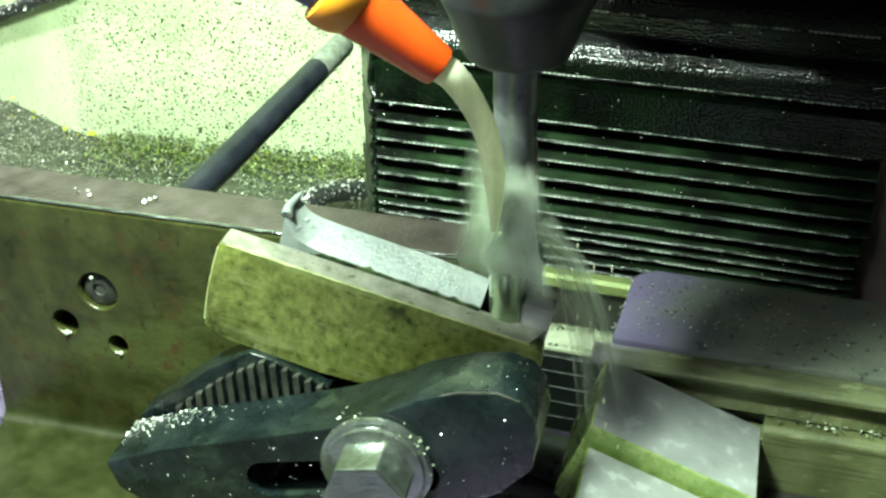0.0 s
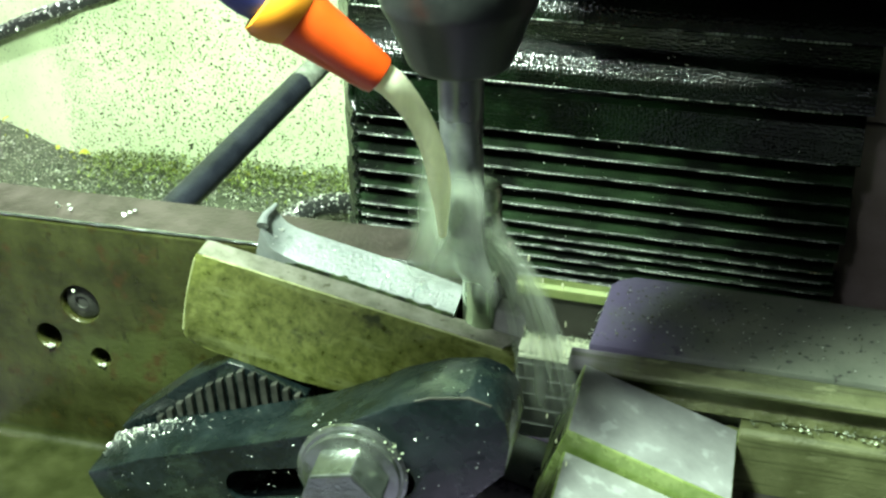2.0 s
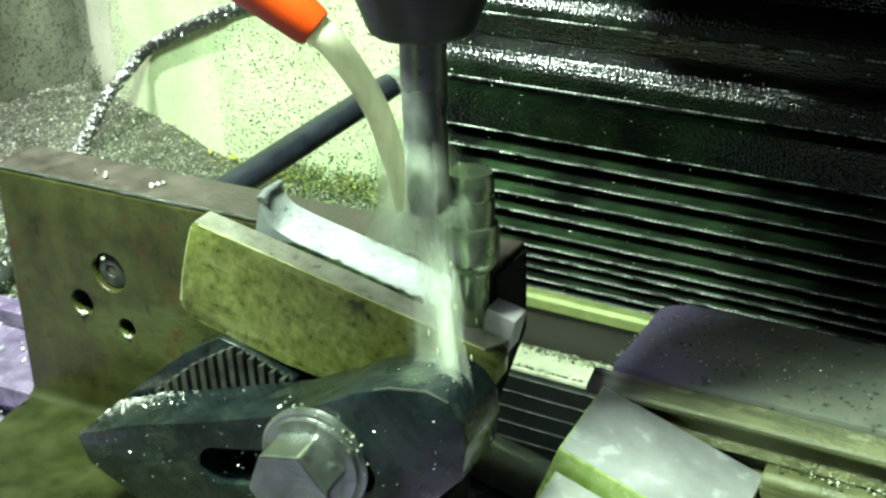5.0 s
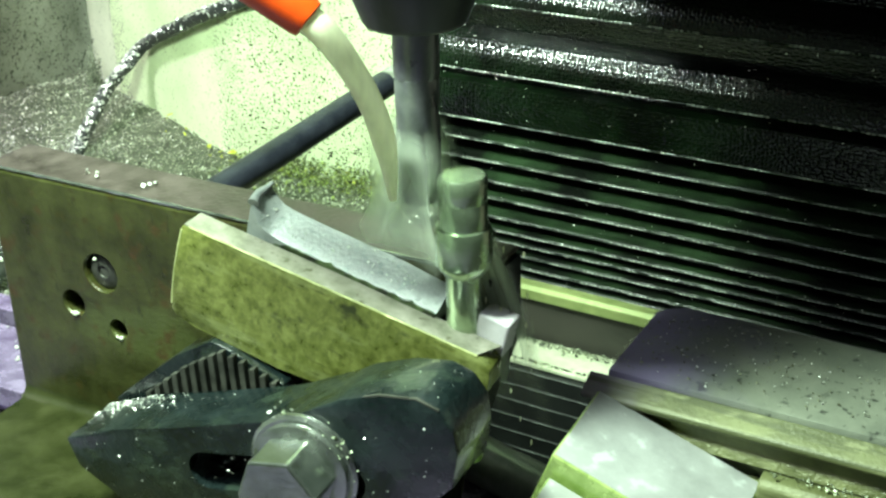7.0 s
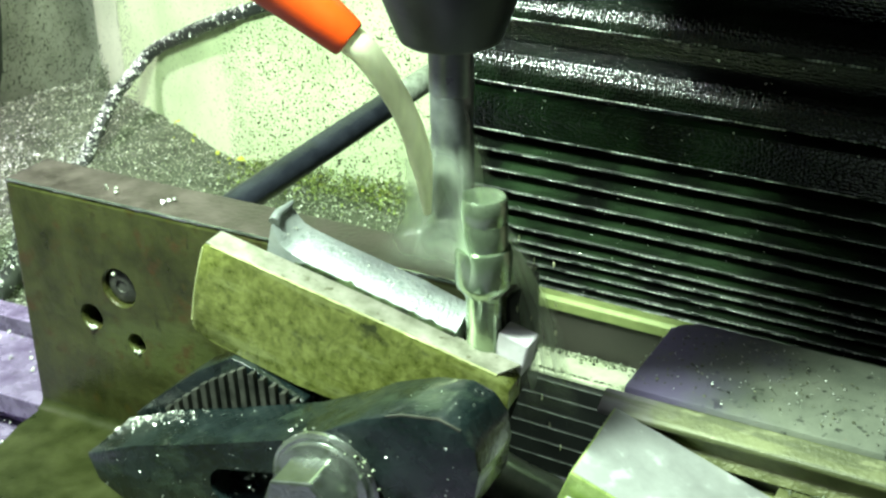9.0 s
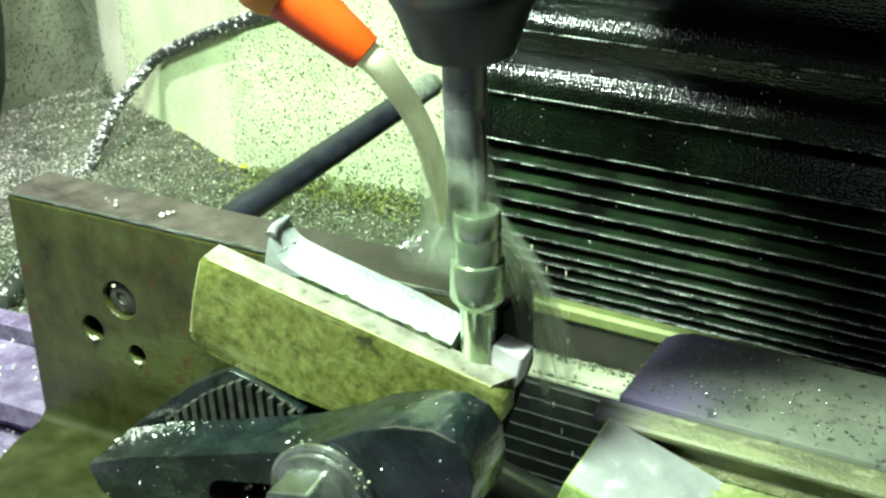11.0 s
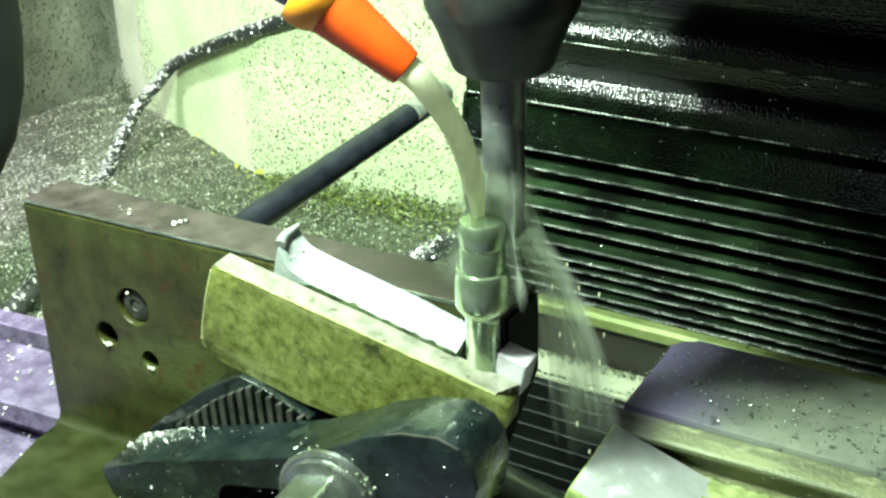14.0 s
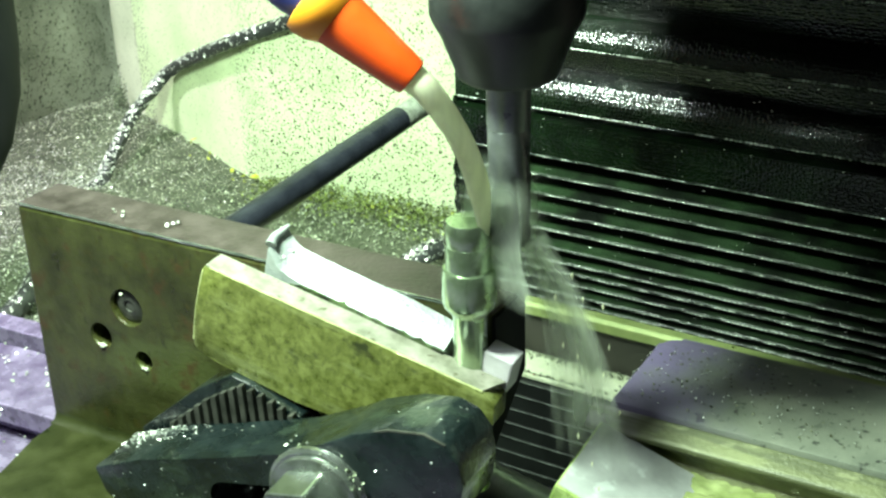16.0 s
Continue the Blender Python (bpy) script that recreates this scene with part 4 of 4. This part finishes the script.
def build_stream():
    """The jet from the nozzle to the cutter, in the head's space."""
    s = thing("coolant_stream", "cloudy pale coolant jet curving onto the cutter", "coolant")
    tip, d = Vector(TIP), (Vector(TIP) - Vector(TAIL)).normalized()
    line = curve_points([tip - d * 0.003, tip + d * 0.006, Vector((-0.0060, -0.0305, -0.0095)), Vector((-0.0040, -0.0220, -0.0255)), Vector((-0.0040, -0.0150, -0.0425)), Vector((-0.0048, -0.0110, -0.0600))], 12)
    bm = bmesh.new()
    tube(bm, line, [(0.0055 - 0.0009 * min(1, i / 24)) * (1 if i < len(line) - 16 else 0.35 + 0.65 * (len(line) - 1 - i) / 16) for i in range(len(line))], 20, 0.85, 0.010)
    part("jet", bm, M_STREAM, s, smooth=True)
    # splash where the jet strikes the cutter: thin sheets thrown round it
    for a, reach, w in ((-2.5, 0.013, 0.0115), (-1.6, 0.010, 0.0095), (-0.5, 0.011, 0.0085), (2.8, 0.012, 0.0105)):
        d = Vector((math.cos(a), math.sin(a), 0))
        line = curve_points([d * 0.0075 + Vector((0, 0, -0.046)), d * 0.0095 + Vector((0, 0, -0.054)), d * (0.008 + reach * 0.6) + Vector((0, 0, -0.062)), d * (0.008 + reach) + Vector((0, 0, -0.078))], 6)
        n = len(line)
        bm = bmesh.new()
        ribbon(bm, line, [w * 1.15 * min(1, 0.5 + i / 8) for i in range(n)], (-d.y, d.x, 0), 0.5)
        part("splash_sheet", bm, M_SPRAY, s, smooth=True)
    # mist hanging round the cutter's end
    for x, y, lean, w in ((-0.003, -0.0095, 0.25, 0.0145), (0.002, -0.0130, -0.35, 0.0120), (-0.006, 0.0095, 0.1, 0.0140)):
        line = curve_points([(x * 0.5, y * 0.95, -0.034), (x, y, -0.048), (x * 1.1, y * 1.05, -0.064), (x * 1.2, y * 1.1, -0.074), (x * 1.3, y * 1.15, -0.085)], 6)
        n = len(line)
        bm = bmesh.new()
        ribbon(bm, line, [w * (0.90 + 0.40 * i / n) for i in range(n)], (1, lean, 0), 0.25)
        part("mist", bm, M_MIST, s, smooth=True)
    return s


def build_fan():
    """The water thrown off the cutter, falling in an arc; its space has the cutter at the origin and throws along +x."""
    f = thing("coolant_fan", "arc of coolant thrown off the cutter and falling", "coolant spray")
    rng = random.Random(21)
    for k, (spread, reach, w) in enumerate(((-0.5, 0.021, 0.0046), (0.1, 0.025, 0.0062), (0.6, 0.029, 0.0048), (0.4, 0.033, 0.0036))):
        drop = rng.uniform(0.9, 1.12)
        pts = [Vector((0.001, 0.003 * spread, 0.000)), Vector((0.009, 0.004 * spread, -0.003))]
        for q in (0.5, 0.8, 1.0, 1.15, 1.28):
            pts.append(Vector((0.004 + reach * q, 0.008 * spread * q, -0.005 - 0.044 * drop * q**2.6)))
        line = curve_points(pts, 5)
        n = len(line)
        bm = bmesh.new()
        ribbon(bm, line, [w * 1.3 * (0.65 + 0.7 * i / n) for i in range(n)], (0.45, 1, 0.1), rng.uniform(0.2, 0.6))
        part("sheet", bm, M_SPRAY, f, smooth=True)
    for k in range(14):
        q = rng.uniform(0.5, 1.4)
        p = Vector((0.004 + 0.026 * q + rng.gauss(0, 0.004), rng.gauss(0, 0.007), -0.006 - 0.042 * q**2.6))
        bm = bmesh.new()
        tube(bm, [p + Vector((0, 0, 0.0012)), p, p - Vector((0, 0, 0.0014))], [0.0001, rng.uniform(0.0003, 0.0005), 0.0001], 6)
        part("droplet", bm, M_STREAM, f, smooth=True)
    return f


def build_pool():
    """Rippled coolant in the channel between the slanted bar and the casting."""
    p = thing("coolant_pool", "rippled green coolant gathering in the channel by the casting", "coolant")
    bm = bmesh.new()
    nx, ny = 130, 20
    rows = []
    for i in range(nx + 1):
        x = 0.232 + 0.20 * i / nx
        row = []
        for j in range(ny + 1):
            y = 0.0080 + 0.0325 * j / ny
            ripple = 0.0014 * noise.noise(Vector((x * 160, y * 300, 1))) + 0.0009 * noise.noise(Vector((x * 420, y * 700, 7)))
            # past the bar's end the sheet keeps to the shelf
            if x > 0.284:
                y = max(y, 0.0278)
            row.append(bm.verts.new((x, y, 0.0500 + ripple)))
        rows.append(row)
    for a, b in zip(rows, rows[1:]):
        for j in range(ny):
            bm.faces.new((a[j], b[j], b[j + 1], a[j + 1]))
    part("surface", bm, M_POOL, p, smooth=True)
    return p


# ---------- swarf ----------
def build_swarf():
    rng = random.Random(8)
    up = (0, 0, 1)

    def bed(x, y):
        return FLOOR_Z + 0.010 * noise.noise(Vector((x * 9, y * 9, 0))) + 0.005 * noise.noise(Vector((x * 40, y * 40, 3)))

    spots, bright, yellow = [], [], []
    while len(spots) < 42000:
        x, y = rng.uniform(-0.535, 0.07), rng.uniform(0.115, 0.60)
        lim = 0.446 if x > -0.24 else 0.446 - (x + 0.24) * 0.482
        if y > lim - 0.002 and x > -0.495:
            continue
        p = (x, y, bed(x, y) + rng.uniform(0.0, 0.004))
        # denser bright chips at the near left stand in for glare there
        near = x + 0.5 * (y - 0.40) < -0.365 + 0.02 * rng.gauss(0, 1) and y < 0.43 + 0.02 * rng.gauss(0, 1)
        if rng.random() < (0.85 if near else 0.07):
            bright.append((p, up))
        spots.append((p, up))
    flakes("dark_swarf", spots[::3], (0.0012, 0.0036), M_CHIP_DARK, rng, "blackened oily chips among the swarf", "swarf", 3.0)
    flakes("tray_swarf", spots, (0.0010, 0.0031), M_CHIP_GREY, rng, "bed of dark oily swarf in the tray", "swarf", 3.0)
    flakes("bright_swarf", bright, (0.0009, 0.0024), M_CHIP, rng, "bright chips scattered over the tray", "swarf", 2.0)
    for cx, cy, n in ((-0.185, 0.436, 14), (-0.15, 0.438, 16), (-0.10, 0.432, 12), (-0.33, 0.478, 4), (-0.245, 0.444, 12)):
        for _ in range(n):
            x, y = cx + rng.gauss(0, 0.016), cy + rng.gauss(0, 0.008)
            yellow.append(((x, y, bed(x, y) + rng.uniform(0.003, 0.009)), up))
    flakes("yellow_crumbs", yellow, (0.0025, 0.0085), M_CHIP_YELLOW, rng, "yellow-green crumbs of chip at the guard's foot", "swarf", 3.0)
    # flecks stuck on the guard
    line = [(-0.456, 0.5520), (-0.24, 0.4466), (-0.16, 0.4446), (-0.04, 0.4476), (0.10, 0.4396)]
    stuck = []
    for _ in range(24000):
        s = rng.random()
        k = 0 if s < 0.44 else (1 if s < 0.58 else (2 if s < 0.78 else 3))
        a, b = line[k], line[k + 1]
        f = rng.random()
        x, y = a[0] + (b[0] - a[0]) * f, a[1] + (b[1] - a[1]) * f
        d = Vector((b[1] - a[1], a[0] - b[0], 0)).normalized()
        z = FLOOR_Z + 0.36 * rng.random() ** 1.25
        stuck.append(((x + d.x * 0.0004, y + d.y * 0.0004, z), d))
    flakes("guard_flecks", stuck, (0.0006, 0.0023), M_FLECK, rng, "dark flecks of swarf stuck to the guard", "swarf", 2.4, 0.12)
    flakes("heaped_bright_swarf", [((-0.24 + 0.33 * rng.random(), 0.444 - abs(rng.gauss(0, 0.014)), FLOOR_Z + 0.016 * rng.random()), (0, -0.6, 0.8)) for _ in range(900)], (0.0009, 0.0030), M_CHIP_GREY, rng, "grey chips on the heap against the guard", "swarf", 3.0)
    heap = []
    for _ in range(4600):
        f = rng.random()
        x = -0.24 + 0.33 * f
        y = 0.444 - abs(rng.gauss(0, 0.022))
        h = 0.022 * (0.5 + 0.5 * noise.noise(Vector((x * 22, 1, 0)))) + 0.004
        heap.append(((x, y, FLOOR_Z + rng.random() * h), (0, -0.6, 0.8)))
    flakes("heaped_swarf", heap, (0.0012, 0.0038), M_CHIP_GREEN, rng, "green-black swarf heaped against the guard", "swarf", 3.0)
    # dark splashes low on the grey wall and round the guard's edge
    dark = []
    for _ in range(5200):
        y = rng.uniform(0.12, 0.60)
        dark.append(((-0.5392, y, FLOOR_Z + abs(rng.gauss(0, 0.050)) + 0.10 * rng.random() ** 3), (1, 0, 0.1)))
    for _ in range(700):
        dark.append(((-0.478 - rng.uniform(0, 0.012), 0.556 - 0.2 * rng.random() * 0.05, FLOOR_Z + abs(rng.gauss(0, 0.018))), (0.4, -0.9, 0.2)))
    flakes("wall_splashes", dark, (0.0008, 0.0026), M_CHIP_DARK, rng, "dark swarf splashed on the foot of the grey wall", "swarf", 2.4, 0.3)
    # glitter on the bellows
    glint = []
    for _ in range(230):
        x, z = 0.072 + 0.246 * rng.random() ** 1.5, 0.033 + 0.155 * rng.random() ** 1.3
        glint.append(((x, 0.1668 - 0.0003 * rng.random(), z), (0, -0.8, 0.6)))
    ob = flakes("bellows_chips", glint, (0.0003, 0.0010), M_CHIP, rng, "small chips stuck on the bellows folds", "swarf", 1.8)
    saddle.append(ob)
    # crumbs on the fixture
    top = [((-0.059 + dx, dy - 0.056 * dx, 0.1412), up) for dx, dy in ((0.052, 0.010), (0.055, 0.012), (0.058, 0.009), (0.049, 0.013), (0.084, 0.012), (0.086, 0.014), (0.083, 0.010))]
    flakes("plate_crumbs", top, (0.0014, 0.0034), M_CHIP, rng, "white chips lying on the plate's top edge", "swarf", 1.5)
    spots = []
    for _ in range(95):
        x, y = 0.224 + abs(rng.gauss(0.045, 0.045)), rng.uniform(0.045, 0.1)
        if x < 0.42:
            spots.append(((x, y, 0.0806), up))
    for _ in range(60):
        spots.append(((0.2180 + rng.gauss(0, 0.0006), rng.uniform(0.046, 0.098), 0.0795 - 0.006 * rng.random() ** 2), (-0.8, 0, 0.5)))
    spots = [(JAW @ Vector(p), n) for p, n in spots]
    ring = []
    for _ in range(22):
        a, r = rng.gauss(1.0, 0.5), rng.uniform(0.017, 0.0235)
        ring.append(((0.1455 + r * math.cos(a), -0.0708 - rng.uniform(0.0, 0.003), 0.0836 + r * math.sin(a)), (0, -0.7, 0.7)))
    flakes("nut_chips", ring, (0.0006, 0.0016), M_CHIP_GREY, rng, "grey-green chips caught round the washer", "swarf", 1.6)
    flakes("jaw_chips", spots, (0.0005, 0.0014), M_CHIP, rng, "bright chips sprinkled on the jaw", "swarf", 1.6)
    spots = [(JAW @ Vector((0.221 + abs(rng.gauss(0.045, 0.045)), rng.uniform(0.046, 0.1), 0.0806)), up) for _ in range(260)]
    flakes("jaw_dark_chips", spots, (0.0006, 0.0017), M_FLECK, rng, "dark chips sprinkled on the jaw", "swarf", 1.6)
    spots = [(JAW @ Vector((rng.uniform(0.288, 0.42), 0.0355 - abs(rng.gauss(0, 0.0035)), 0.0582 + rng.uniform(0, 0.0015))), up) for _ in range(230)]
    flakes("shelf_chips", spots, (0.0006, 0.0019), M_CHIP_GREY, rng, "grey-green chips heaped on the shelf", "swarf", 1.8)
    spots = [((rng.uniform(0.29, 0.45), rng.uniform(-0.10, 0.014), 0.0286), up) for _ in range(110)]
    flakes("foot_chips", spots, (0.0015, 0.004), M_CHIP, rng, "chips lying on the casting's foot", "swarf", 2.0)
    # clamp: crumbs along its upper edge and over its front
    spots = []
    for _ in range(300):
        f = abs(rng.gauss(0, 0.17))
        if f < 1:
            x = 0.033 + 0.115 * f
            spots.append(((x, -0.0425 - abs(rng.gauss(0, 0.006)), float(np.interp(x, (0.0325, 0.058, 0.085, 0.104, 0.128, 0.148), (0.0640, 0.0745, 0.0825, 0.0885, 0.0965, 0.1065))) + 0.0002), up))
    for _ in range(46):
        x = rng.uniform(0.04, 0.195)
        zt = 0.062 + 0.36 * (x - 0.033)
        spots.append(((x, -0.0706, rng.uniform(max(0.045, zt - 0.04), min(zt, 0.112))), (0, -1, 0.2)))
    for _ in range(22):
        x = rng.uniform(0.045, 0.198)
        spots.append(((x, -0.0703, rng.uniform(0.058 + 0.1 * max(0, x - 0.12), 0.066 + 0.30 * (x - 0.045))), (0, -1, 0)))
    # specks at the nose stand in for its wet glints
    for _ in range(14):
        a = rng.gauss(0, 1)
        spots.append(((0.187 + 0.008 * a, rng.uniform(-0.068, -0.043), 0.1222 - 0.00003 * abs(a)), up))
    flakes("clamp_chips", spots, (0.0003, 0.0010), M_CHIP, rng, "bright chips stuck on the clamp", "swarf", 1.6)
    spots = [((0.1445 + rng.gauss(0, 0.010), -0.066 + rng.gauss(0, 0.003), 0.1010 + rng.uniform(0, 0.003)), up) for _ in range(14)]
    flakes("bolt_chips", spots, (0.0010, 0.0024), M_CHIP, rng, "chips caught above the washer", "swarf", 1.5)
    spots = [((rng.uniform(0.10, 0.165), rng.uniform(-0.022, -0.012), 0.0), up) for _ in range(55)]
    spots = [((x, y, 0.1500 - 0.245 * (x - 0.0945) + 0.32 * (y + 0.0237)), n) for (x, y, _), n in spots]
    flakes("bar_chips", spots, (0.0005, 0.0015), M_CHIP, rng, "fresh fine chips on the aluminium bar", "swarf", 1.6)
    spots = [((rng.uniform(-0.30, -0.062), rng.choice((rng.uniform(0.046, 0.083), rng.uniform(-0.05, 0.024))), 0.0008), up) for _ in range(190)]
    flakes("table_chips", spots, (0.0008, 0.0030), M_CHIP, rng, "wet chips on the table", "swarf", 1.8)


panel = build_setting()
build_table()
saddle = [build_beam(), build_front_bellows(), build_rear_bellows(), panel]
build_angle_plate()
build_block()
build_alu_bar()
build_pin()
build_clamp()
build_step_block()
build_bolt()
build_vise()
build_bars()
build_table_bar()
build_rod()
build_cables()
build_post()
build_shadow_blocker()
head = build_head()
nozzle = build_nozzle()
stream = build_stream()
fan = build_fan()
pool = build_pool()
build_swarf()

# the head circles the pin at one height: seconds, angle round the pin in degrees
ROUND = [
    (0.0, -71), (0.5, -79), (1.0, -85), (1.5, -92), (2.0, -98), (2.5, -102), (3.0, -106), (3.5, -111), (4.0, -118), (4.5, -123), (5.0, -130), (6.2, -157), (7.5, -186),
    (8.0, -191), (8.5, -197), (9.0, -204), (9.5, -210), (10.7, -228), (12.0, -246), (12.5, -255), (13.0, -260), (13.5, -266), (14.0, -275), (14.5, -283), (15.0, -292), (15.5, -301), (16.0, -315),
]
HEAD = [(t, 0.1822 + 0.0163 * math.cos(radians(a)), -0.0162 + 0.0163 * math.sin(radians(a)), 0.2315) for t, a in ROUND]
# the way in which the water is thrown: seconds, turn round the cutter
THROW = [(0.0, 8), (1.0, 2), (2.0, -6), (2.4, -16), (2.8, -38), (3.2, -50), (4.0, -56), (5.0, -60), (6.0, -35), (6.8, 0), (7.4, 20), (8.5, 15), (9.6, 10), (12.0, 10), (13.0, 2), (14.5, -4), (16.0, -8)]
# the saddle, its covers and the column travel towards the table and away from it: seconds, metres
SADDLE = [(0.0, 0.0), (1.0, 0.0), (2.0, -0.0008), (3.0, -0.0036), (4.0, -0.0050), (5.0, -0.0044), (6.2, 0.0010), (7.4, 0.0060), (8.0, 0.0080), (9.0, 0.0105), (10.7, 0.0128), (12.5, 0.0146), (14.0, 0.0176), (15.0, 0.0172), (16.0, 0.0162)]

# the saddle's line is slightly turned to the fixture
SKEW = pose(0.150, 0.130, 0, 0, 0, -4.5) @ pose(-0.150, -0.130, 0)
# coolant gathers in the channel beside the casting: seconds, rise in metres
LEVEL = [(0.0, 0.0), (8.5, 0.0), (10.0, 0.004), (11.5, 0.009), (12.0, 0.0096), (13.0, 0.0102), (14.0, 0.0098), (15.0, 0.0104), (16.0, 0.0100)]


def motions():
    for ob in (head, nozzle, stream):
        walk(ob, [(t, pose(x, y, z)) for t, x, y, z in HEAD])
    rows = []
    for t, turn in THROW:
        x, y, z = [float(np.interp(t, [r[0] for r in HEAD], [r[k] for r in HEAD])) for k in (1, 2, 3)]
        rows.append((t, pose(x, y, z - 0.060, 0, 0, turn)))
    walk(fan, rows)
    for ob in saddle:
        walk(ob, [(t, pose(0, y, 0) @ SKEW) for t, y in SADDLE])
    walk(pool, [(t, JAW @ pose(0, 0, z)) for t, z in LEVEL])


motions()
